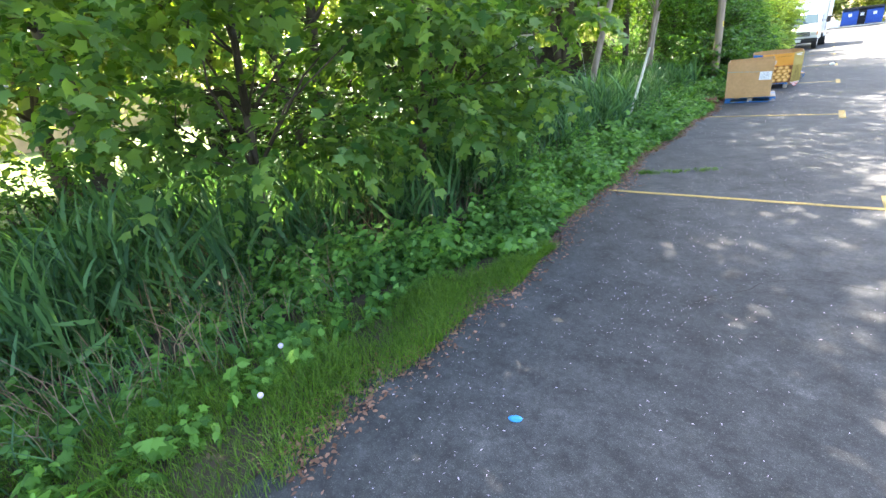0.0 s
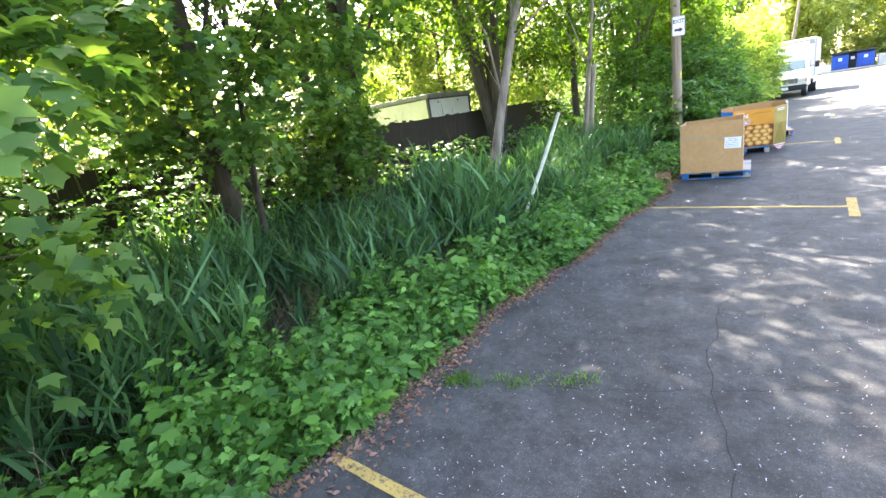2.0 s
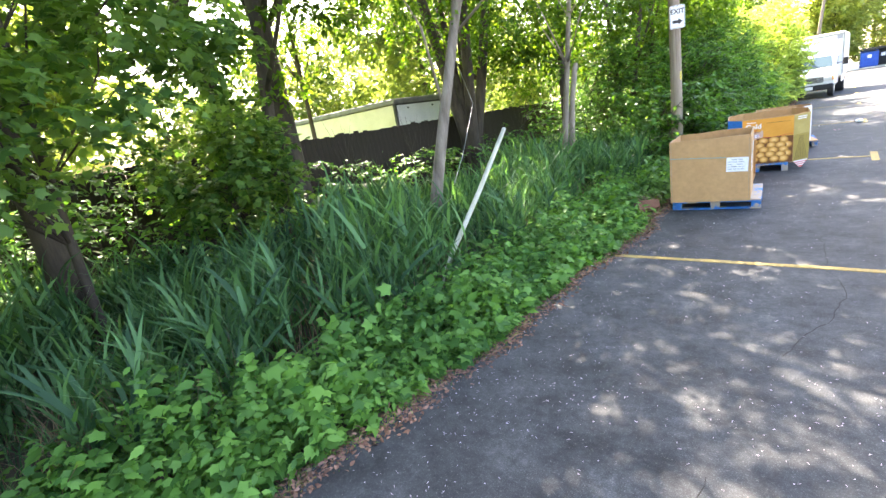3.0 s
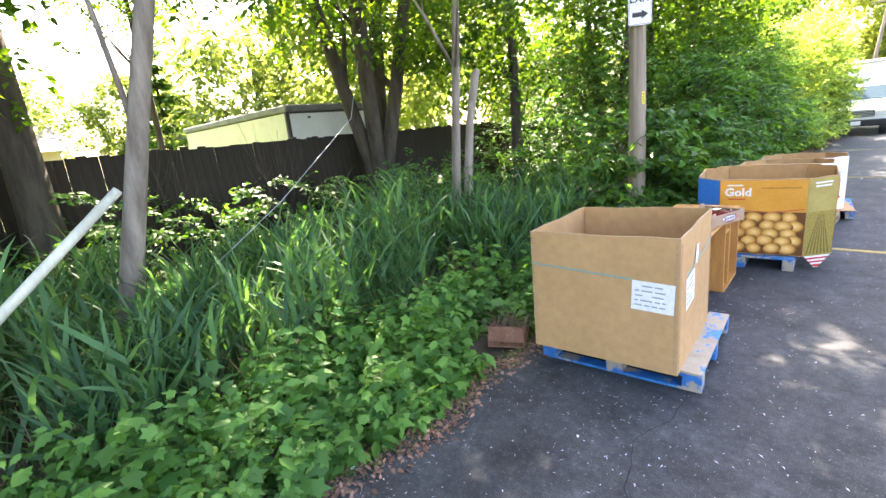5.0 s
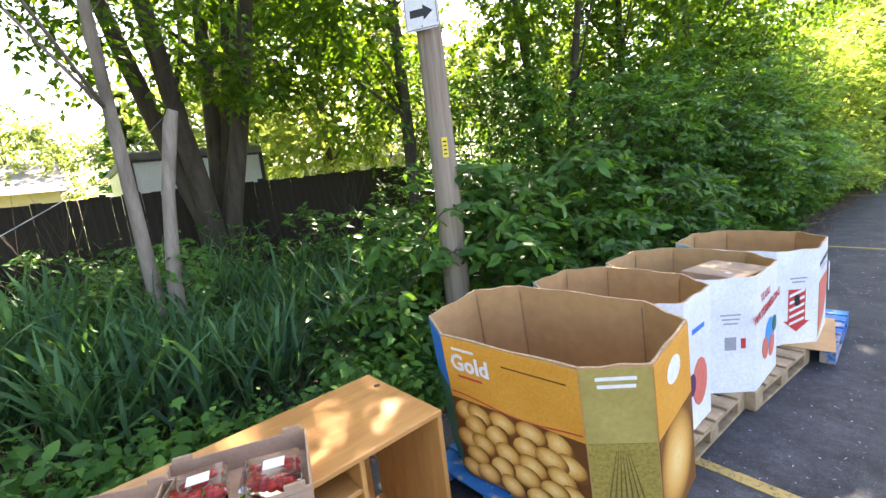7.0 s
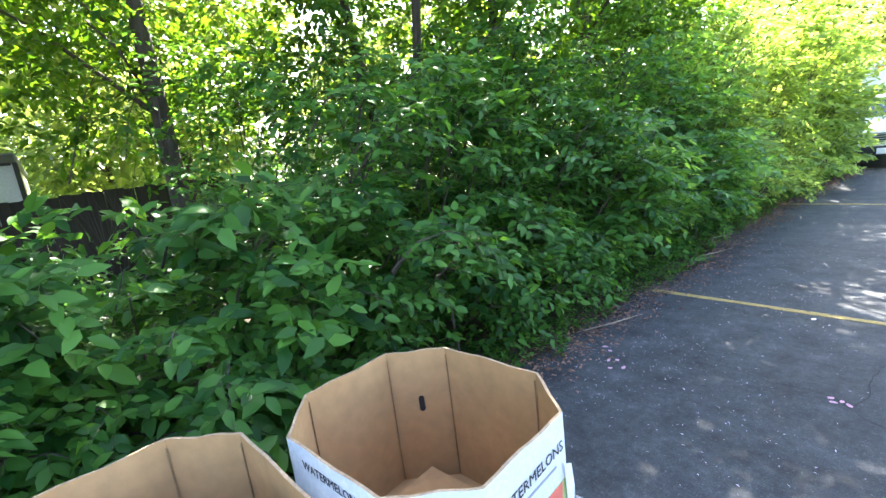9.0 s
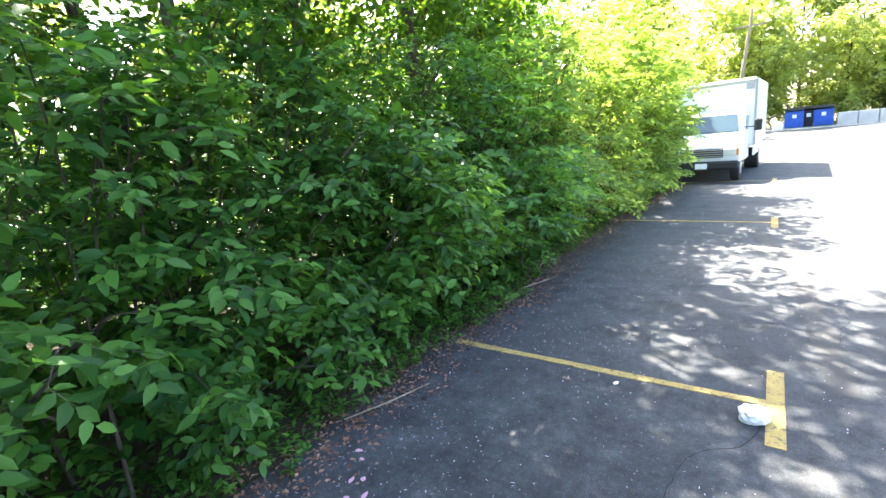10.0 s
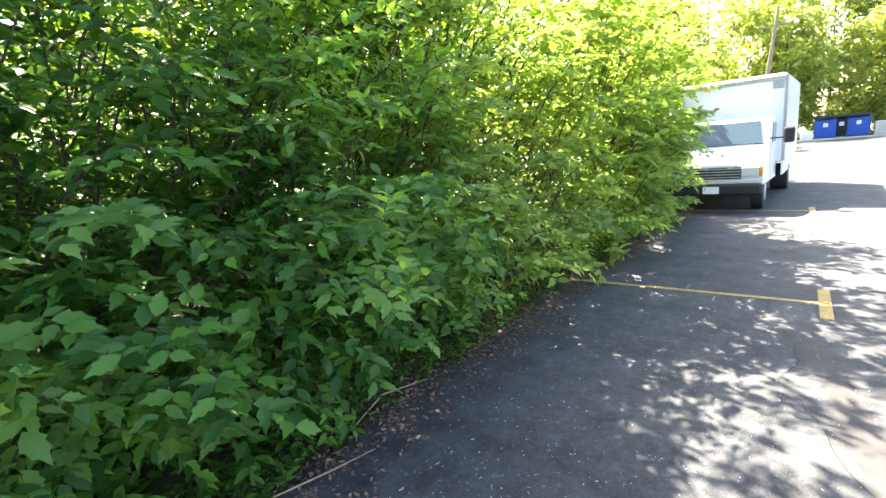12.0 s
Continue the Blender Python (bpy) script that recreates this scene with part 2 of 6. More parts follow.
# Leaf shapes: corners in x (across), y (along), z (up), and the triangles between them.
OVAL = (np.array([(0, 0, 0), (0.24, 0.40, 0.05), (-0.24, 0.40, 0.05), (0, 0.45, -0.02), (0, 1, -0.12)], float),
        [(0, 1, 3), (0, 3, 2), (3, 1, 4), (3, 4, 2)])
LONG_OVAL = (np.array([(0, 0, 0), (0.23, 0.30, 0.05), (-0.23, 0.30, 0.05), (0.19, 0.66, 0.01), (-0.19, 0.66, 0.01), (0, 0.45, -0.02), (0, 1, -0.14)], float),
             [(0, 1, 5), (0, 5, 2), (5, 1, 3), (5, 4, 2), (5, 3, 6), (5, 6, 4)])


TOOTHED = (np.array([(0, 0, 0), (0.16, 0.16, 0.03), (0.27, 0.40, 0.05), (0.19, 0.44, 0.03), (0.20, 0.66, 0.0), (0.11, 0.70, -0.02), (0, 1, -0.14),
                     (-0.11, 0.70, -0.02), (-0.20, 0.66, 0.0), (-0.19, 0.44, 0.03), (-0.27, 0.40, 0.05), (-0.16, 0.16, 0.03), (0, 0.45, -0.03)], float),
           [(12, k, (k + 1) % 12) for k in range(12)])


def lobed(n_lobes, depth, width):
    out = []
    for k in range(n_lobes):
        a = radians(-125 + 250 * k / (n_lobes - 1))
        r = 1.0 - 0.38 * abs(k - (n_lobes - 1) / 2) / ((n_lobes - 1) / 2)
        out.append((math.sin(a) * r * width, 0.25 + math.cos(a) * r * 0.75, -0.10 * r))
        if k < n_lobes - 1:
            b = radians(-125 + 250 * (k + 0.5) / (n_lobes - 1))
            out.append((math.sin(b) * depth * width, 0.25 + math.cos(b) * depth * 0.75, 0.02))
    pts = [(0, 0.0, 0)] + out
    centre = len(pts)
    pts.append((0, 0.28, 0.0))
    return np.array(pts, float), [(centre, (i + 1) % centre, i) for i in range(centre)]


MAPLE_LEAF = lobed(5, 0.52, 0.78)
WEED_LEAF = lobed(5, 0.50, 0.66)


def leaf_mesh(name, shape, base, along, up, size, material, parent=None, label="", width=None):
    """One mesh of many leaves: base points, the way each one points, the way its face looks, and its length."""
    tv, tf = shape
    n = len(base)
    y = along / np.linalg.norm(along, axis=1, keepdims=True)
    x = np.cross(y, up)
    x /= np.linalg.norm(x, axis=1, keepdims=True) + 1e-9
    z = np.cross(x, y)
    s = size[:, None, None]
    w = s if width is None else width[:, None, None]
    v = base[:, None, :] + tv[None, :, 0:1] * w * x[:, None, :] + s * (tv[None, :, 1:2] * y[:, None, :] + tv[None, :, 2:3] * z[:, None, :])
    f = np.array(tf, np.int32)[None] + (np.arange(n, dtype=np.int32) * len(tv))[:, None, None]
    return raw_mesh(name, v.reshape(-1, 3), f.reshape(-1, 3), material, parent, label)


def raw_mesh(name, v, f, material, parent=None, label=""):
    me = bpy.data.meshes.new(name)
    me.vertices.add(len(v))
    me.vertices.foreach_set("co", np.ascontiguousarray(v, np.float32).ravel())
    me.loops.add(f.size)
    me.loops.foreach_set("vertex_index", np.ascontiguousarray(f, np.int32).ravel())
    me.polygons.add(len(f))
    me.polygons.foreach_set("loop_start", np.arange(len(f), dtype=np.int32) * f.shape[1])
    me.update(calc_edges=True)
    me.materials.append(material)
    ob = new(name, me)
    if parent:
        ob.parent = parent
    if label:
        ob["label"] = label
    return ob


def shoots(rng, base, way, length, per, droop=0.25, spread=0.9):
    """Leaves set along twigs: for each twig its start, way and length. Returns base, along, up and twig number of every leaf."""
    n = len(base)
    way = way / np.linalg.norm(way, axis=1, keepdims=True)
    t = (np.arange(per) + 0.6) / per
    t = t[None] + rng.normal(0, 0.05, (n, per))
    side = np.cross(way, np.array([0, 0, 1.0]) + rng.normal(0, 0.25, (n, 3)))
    side /= np.linalg.norm(side, axis=1, keepdims=True) + 1e-9
    sgn = np.where(np.arange(per) % 2, 1.0, -1.0)[None, :, None]
    p = base[:, None] + way[:, None] * (length[:, None] * t)[..., None]
    p[..., 2] -= droop * length[:, None] * t ** 2
    along = way[:, None] * 0.7 + side[:, None] * sgn * spread + rng.normal(0, 0.28, (n, per, 3))
    along[..., 2] -= 0.25
    up = np.array([0, 0, 1.0]) + way[:, None] * 0.35 + rng.normal(0, 0.42, (n, per, 3))
    return p.reshape(-1, 3), along.reshape(-1, 3), up.reshape(-1, 3), np.repeat(np.arange(n), per)


def blades(name, rng, x, y, z, height, width, lean, material, parent=None, label="", seg=3):
    """Grass blades, each a bent strip that narrows to a point."""
    n = len(x)
    a = rng.uniform(0, math.tau, n)
    d = np.stack([np.cos(a), np.sin(a), np.zeros(n)], 1)
    b = rng.uniform(0, math.tau, n)
    s = np.stack([np.cos(b), np.sin(b), np.zeros(n)], 1)
    root = np.stack([x, y, z], 1)
    rows = []
    for k in range(seg + 1):
        t = k / seg
        c = root + d * (lean * height * t ** 2)[:, None]
        c[:, 2] += height * (t - 0.35 * lean * t ** 3)
        w = width * (1 - t ** 1.6) * (0.75 + 0.6 * t)
        if k < seg:
            rows += [c - s * w[:, None] / 2, c + s * w[:, None] / 2]
        else:
            rows.append(c)
    v = np.stack(rows, 1)
    m = v.shape[1]
    tf = []
    for k in range(seg - 1):
        i = 2 * k
        tf += [(i, i + 1, i + 3), (i, i + 3, i + 2)]
    tf.append((m - 3, m - 2, m - 1))
    f = np.array(tf, np.int32)[None] + (np.arange(n, dtype=np.int32) * m)[:, None, None]
    return raw_mesh(name, v.reshape(-1, 3), f.reshape(-1, 3), material, parent, label)


# ---------------------------------------------------------------- ground
def edge_x(y):
    """Where the asphalt ends, uneven along its length."""
    return 0.02 + 0.09 * np.sin(y * 0.55 + 1.0) + 0.05 * np.sin(y * 1.9) + 0.03 * np.sin(y * 5.3 + 2)


def build_ground():
    bm = bmesh.new()
    bmesh.ops.create_grid(bm, x_segments=40, y_segments=40, size=600)
    ground = mesh_object("ground", bm, SOIL)
    ground.location.z = -0.03
    tagged(ground, "dark brown earth with leaf litter under the plants", "ground", kind="structure")
    bm = bmesh.new()
    ys = np.arange(-40, 90.01, 0.15)
    prev = None
    for y in ys:
        e = float(edge_x(y)) + random.uniform(-0.02, 0.02)
        row = [bm.verts.new((e - 0.05, y, -0.028)), bm.verts.new((e, y, -0.004)), bm.verts.new((e + 0.06, y, 0.0)), bm.verts.new((60, y, 0.0))]
        if prev:
            for k in range(3):
                bm.faces.new((prev[k], prev[k + 1], row[k + 1], row[k]))
        prev = row
    road = mesh_object("road", bm, ASPHALT)
    tagged(road, "worn dark grey asphalt car park with cracks", "asphalt", kind="structure")


def parking_mark(y, x1=2.68, tee=0.50):
    bm = bmesh.new()
    e = float(edge_x(y))
    for a in np.arange(e + 0.1, x1, 0.3):
        b = min(a + 0.295, x1)
        w = 0.038 + random.uniform(-0.004, 0.004)
        block(bm, ((a + b) / 2, y + random.uniform(-0.004, 0.004), 0.003), (b - a + 0.006, 2 * w, 0.004))
    ob = mesh_object("parking_line", bm, YELLOW)
    tagged(ob, "worn yellow painted parking bay line on the asphalt", "road marking", group="parking lines", kind="structure")
    bm = bmesh.new()
    block(bm, (x1 + 0.056, y + 0.0, 0.003), (0.105, 2 * tee, 0.004))
    ob = mesh_object("parking_tee", bm, YELLOW)
    tagged(ob, "worn yellow end stroke of a parking bay line", "road marking", group="parking line ends", kind="structure")


build_ground()
for k in (-1, 0, 1, 2, 3, 4, 5):
    parking_mark(6.38 * k - (0.06 if k == 2 else 0.0), 2.98 if k < 0 else 2.68)

# ---------------------------------------------------------------- boxes and pallets
def pallet(m, sx, sy, wood, label, group="pallets", edge=None):
    """A stringer-and-block pallet: deck boards across, blocks, base boards. Its long boards run along x."""
    p = thing("pallet", m, label, "pallet", group)
    n = 6
    w = sy / n * 0.78
    for i in range(n):
        y = -sy / 2 + w / 2 + i * (sy - w) / (n - 1)
        part("deck_board", boxed((0, y, 0.131), (sx, w, 0.02), 0.003), edge if edge and i == 0 else wood, p)
    for i in (-1, 0, 1):
        x = i * (sx / 2 - 0.05)
        part("stringer_board", boxed((x, 0, 0.111), (0.10, sy, 0.018), 0.003), wood, p)
        for j in (-1, 0, 1):
            part("pallet_block", boxed((x, j * (sy / 2 - 0.06), 0.061), (0.10, 0.12, 0.08), 0.004), wood, p)
        part("base_board", boxed((x, 0, 0.0115), (0.10, sy, 0.019), 0.003), wood, p)
    return p


def prism_wall(bm_out, bm_in, bm_edge, pts, z0, tops, thick):
    """An open box of card: outer faces, inner faces and the cut rim, from a ring of corners."""
    n = len(pts)
    c = Vector((sum(p[0] for p in pts) / n, sum(p[1] for p in pts) / n))
    inner = []
    for i in range(n):
        a, b, d = Vector(pts[i - 1]), Vector(pts[i]), Vector(pts[(i + 1) % n])
        n0 = Vector((-(b - a).y, (b - a).x)).normalized()
        n1 = Vector((-(d - b).y, (d - b).x)).normalized()
        k = (n0 + n1).normalized()
        inner.append(b + k * thick / max(0.3, k.dot(n0)))
    steps = 7
    for i in range(n):
        j = (i + 1) % n
        for bm, ring, flip in ((bm_out, [Vector(p) for p in pts], False), (bm_in, inner, True)):
            lo, hi = [], []
            for s in range(steps + 1):
                t = s / steps
                q = ring[i].lerp(ring[j], t)
                wob = 0.006 * math.sin(9.1 * t + i * 2.3) * math.sin(math.pi * t)
                top = tops[i] * (1 - t) + tops[j] * t + wob
                lo.append(bm.verts.new((q.x, q.y, z0 + (0.004 if flip else 0))))
                hi.append(bm.verts.new((q.x, q.y, top)))
            for s in range(steps):
                f = (lo[s], lo[s + 1], hi[s + 1], hi[s])
                bm.faces.new(f[::-1] if flip else f)
        po, pi = [Vector(p) for p in pts], inner
        prev = None
        for s in range(steps + 1):
            t = s / steps
            wob = 0.006 * math.sin(9.1 * t + i * 2.3) * math.sin(math.pi * t)
            top = tops[i] * (1 - t) + tops[j] * t + wob
            a, b = po[i].lerp(po[j], t), pi[i].lerp(pi[j], t)
            row = (bm_edge.verts.new((a.x, a.y, top)), bm_edge.verts.new((b.x, b.y, top)))
            if prev:
                bm_edge.faces.new((prev[0], row[0], row[1], prev[1]))
            prev = row
    for bm, ring, z, flip in ((bm_out, [Vector(p) for p in pts], z0, True), (bm_in, inner, z0 + 0.004, False)):
        f = [bm.verts.new((q.x, q.y, z)) for q in ring]
        bm.faces.new(f[::-1] if flip else f)


def octagon(sx, sy, cx, cy):
    hx, hy = sx / 2, sy / 2
    return [(-hx + cx, -hy), (hx - cx, -hy), (hx, -hy + cy), (hx, hy - cy), (hx - cx, hy), (-hx + cx, hy), (-hx, hy - cy), (-hx, -hy + cy)]


def open_box(name, m, pts, height, outside, label, thick=0.012, rims=None, group="bulk produce boxes"):
    """An open card box; m stands on its base. Returns the thing."""
    t = thing(name, m, label, "cardboard box", group)
    o, i, e = bmesh.new(), bmesh.new(), bmesh.new()
    prism_wall(o, i, e, pts, 0.0, rims or [height] * len(pts), thick)
    for bm in (o, i, e):
        bmesh.ops.remove_doubles(bm, verts=list(bm.verts), dist=0.0005)
    part("outer_wall", o, outside, t)
    part("inner_wall", i, KRAFT_IN, t, "bare brown inside of the box")
    part("rim", e, KRAFT_EDGE, t, "cut corrugated rim")
    for k, (x, y) in enumerate(pts):
        r = math.hypot(x, y)
        q = 1 - 1.7 * thick / r
        part("fold_crease", boxed((x * q, y * q, height * 0.5 - 0.01), (0.006, 0.006, height - 0.05), 0.002), CREASE, t)
    return t


def on_face(a, b, u, z):
    """The pose of a print on the box face from corner a to corner b, u of the way along, z up, with x along and y up."""
    a, b = Vector((*a, 0)), Vector((*b, 0))
    d = (b - a).normalized()
    n = Vector((d.y, -d.x, 0))
    p = a.lerp(b, u) + n * 0.0025
    m = Matrix((d, (0, 0, 1), n)).transposed().to_4x4()
    m.translation = (p.x, p.y, z)
    return m


def patch(name, pts, material, parent, m, lift=0.0, label=""):
    """A thin printed or pasted patch with its outline in the plane of m."""
    bm = bmesh.new()
    top = [bm.verts.new((x, y, lift + 0.001)) for x, y in pts]
    low = [bm.verts.new((x, y, lift - 0.001)) for x, y in pts]
    bm.faces.new(top)
    n = len(pts)
    for i in range(n):
        bm.faces.new((low[i], low[(i + 1) % n], top[(i + 1) % n], top[i]))
    ob = part(name, bm, material, parent, label)
    ob.matrix_local = m
    return ob


def rect(w, h, x=0.0, y=0.0):
    return [(x - w / 2, y - h / 2), (x + w / 2, y - h / 2), (x + w / 2, y + h / 2), (x - w / 2, y + h / 2)]


def ellipse(w, h, x=0.0, y=0.0, turn=0.0, n=14):
    return [(x + w / 2 * math.cos(a) * math.cos(turn) - h / 2 * math.sin(a) * math.sin(turn),
             y + w / 2 * math.cos(a) * math.sin(turn) + h / 2 * math.sin(a) * math.cos(turn)) for a in (k * math.tau / n for k in range(n))]


FURROW = plain("furrow_print", (0.13, 0.09, 0.02), 0.5)
CREASE = surface("fold_crease", (0.22, 0.13, 0.06), (0.32, 0.20, 0.10), 20.0, 80.0, 0.9, 0.1)
INK = plain("dark_ink", (0.03, 0.03, 0.035), 0.6)
GREY_INK = plain("grey_ink", (0.32, 0.33, 0.36), 0.6)
LABEL = plain("white_label", (0.80, 0.80, 0.80), 0.5)
TEAL = plain("teal_strap", (0.10, 0.36, 0.38), 0.4)
RED = plain("red_print", (0.55, 0.045, 0.04), 0.55)
PINK = plain("melon_red", (0.72, 0.17, 0.12), 0.55)
RIND = plain("melon_rind", (0.45, 0.55, 0.22), 0.55)
SKY_PRINT = plain("blue_print", (0.02, 0.20, 0.66), 0.5)
LEAF_PRINT = plain("green_print", (0.03, 0.13, 0.09), 0.5)
ORANGE = surface("orange_print", (0.70, 0.30, 0.032), (0.80, 0.38, 0.06), 3.0, 60.0, 0.5, 0.02)
OLIVE = surface("olive_field_print", (0.22, 0.16, 0.03), (0.42, 0.31, 0.07), 14.0, 70.0, 0.5, 0.02, stretch=(4, 4, 0.4))
OLIVE_SKY = surface("olive_sky_print", (0.33, 0.25, 0.06), (0.48, 0.37, 0.12), 3.0, 40.0, 0.5, 0.02)
def potato_picture_ink():
    """A printed potato: darker towards its outline, freckled."""
    m, nt, bsdf = nodes_of("potato_print")
    tc = nt.nodes.new("ShaderNodeTexCoord")
    mp = nt.nodes.new("ShaderNodeMapping")
    mp.inputs["Location"].default_value = (-0.92, -1.12, 0.0)
    mp.inputs["Scale"].default_value = (2.0, 2.0, 0.0)
    nt.links.new(tc.outputs["Generated"], mp.inputs[0])
    g = nt.nodes.new("ShaderNodeTexGradient")
    g.gradient_type = "SPHERICAL"
    nt.links.new(mp.outputs[0], g.inputs[0])
    tone = ramp(nt, g.outputs[0], ((0.0, (0.20, 0.075, 0.014)), (0.14, (0.46, 0.21, 0.04)), (0.40, (0.74, 0.39, 0.095)), (0.85, (0.90, 0.61, 0.24))))
    spot = noise_node(nt, 70.0, 3.0)
    fleck = ramp(nt, spot.outputs[0], ((0.30, (0.72, 0.62, 0.5)), (0.45, (1.0, 1.0, 1.0))))
    nt.links.new(mixed(nt, "MULTIPLY", 0.7, tone.outputs[0], fleck.outputs[0]), bsdf.inputs["Base Color"])
    bsdf.inputs["Roughness"].default_value = 0.5
    return m


POTATO = potato_picture_ink()
POTATO_GAP = plain("dark_potato_print", (0.16, 0.055, 0.012), 0.5)
CYAN = plain("cyan_card", (0.02, 0.30, 0.72), 0.45)
BRIGHT_YELLOW = plain("yellow_card", (0.80, 0.60, 0.04), 0.45)
BLACK_CARD = plain("black_card", (0.015, 0.015, 0.018), 0.5)
PURPLE = plain("purple_print", (0.10, 0.03, 0.10), 0.5)
CLEAR = glass_material("clear_plastic", (0.95, 0.95, 0.95), 0.08)
BERRY = surface("strawberry", (0.35, 0.01, 0.01), (0.62, 0.04, 0.025), 30.0, 200.0, 0.35, 0.4)

# ---- the plain brown box on a blue pallet
pallet(pose(0.82, 2.84, 0, 0, 0, 95), 1.10, 1.13, BLUE_WOOD, "scuffed blue wooden pallet under the brown box", edge=WORN_WOOD)
square = [(-0.505, -0.495), (0.505, -0.495), (0.505, 0.495), (-0.505, 0.495)]
box1 = open_box("cardboard_box", pose(0.765, 2.69, 0.142, 0, 0, 5), square, 0.91, KRAFT, "large plain brown open cardboard box standing on a blue pallet", rims=[0.905, 0.915, 0.92, 0.905])


def shipping_label(parent, m, w, h, seed):
    lab = patch("label", rect(w, h), LABEL, parent, m, 0.0, "white paper shipping label")
    rng = random.Random(seed)
    for r in range(5):
        y = h * (0.34 - 0.165 * r)
        x = -w * 0.42
        while x < w * 0.3:
            ln = rng.uniform(0.08, 0.3) * w
            ln = min(ln, w * 0.44 - x)
            if rng.random() < 0.75:
                patch("text_bar", rect(ln, h * 0.045, x + ln / 2, y), GREY_INK, lab, Matrix(), 0.0015)
            x += ln + w * 0.05


shipping_label(box1, on_face(square[0], square[1], 0.845, 0.52) @ pose(0, 0, 0, 0, 0, -2), 0.26, 0.20, 1)
shipping_label(box1, on_face(square[1], square[2], 0.30, 0.50) @ pose(0, 0, 0, 0, 0, 4), 0.24, 0.22, 2)
patch("strap", rect(0.72, 0.008), TEAL, box1, on_face(square[0], square[1], 0.36, 0.645) @ pose(0, 0, 0, 0, 0, -3.0), 0.0005, "thin teal plastic strap")
patch("strap", rect(0.78, 0.010), TEAL, box1, on_face(square[1], square[2], 0.60, 0.66) @ pose(0, 0, 0, 0, 0, 6), 0.0005, "thin teal plastic strap")
patch("paper_scrap", [(-0.05, -0.05), (0.0, -0.07), (0.05, -0.01), (0.03, 0.04), (0.055, 0.06), (0.0, 0.05), (-0.02, 0.07)], LABEL, box1, on_face(square[1], square[2], 0.46, 0.71), 0.004, "torn white paper scrap")
for k in range(4):
    patch("seam", rect(0.006, 0.86), KRAFT_EDGE, box1, on_face(square[0], square[1], 0.02 + 0.96 * (k % 2), 0.45) if k < 2 else on_face(square[1], square[2], 0.02 + 0.96 * (k % 2), 0.45), 0.0, "worn corner crease")

# ---- potato box
GOLD_OCT = octagon(1.26, 0.72, 0.24, 0.15)
pallet(pose(1.00, 5.71, 0, 0, 0, 4), 0.98, 0.98, BLUE_WOOD, "chipped blue wooden pallet under the potato box")
gold = open_box("potato_box", pose(1.145, 5.68, 0.186, 6, 0, 7), GOLD_OCT, 0.855, KRAFT, "open orange and olive printed potato box on a blue pallet")


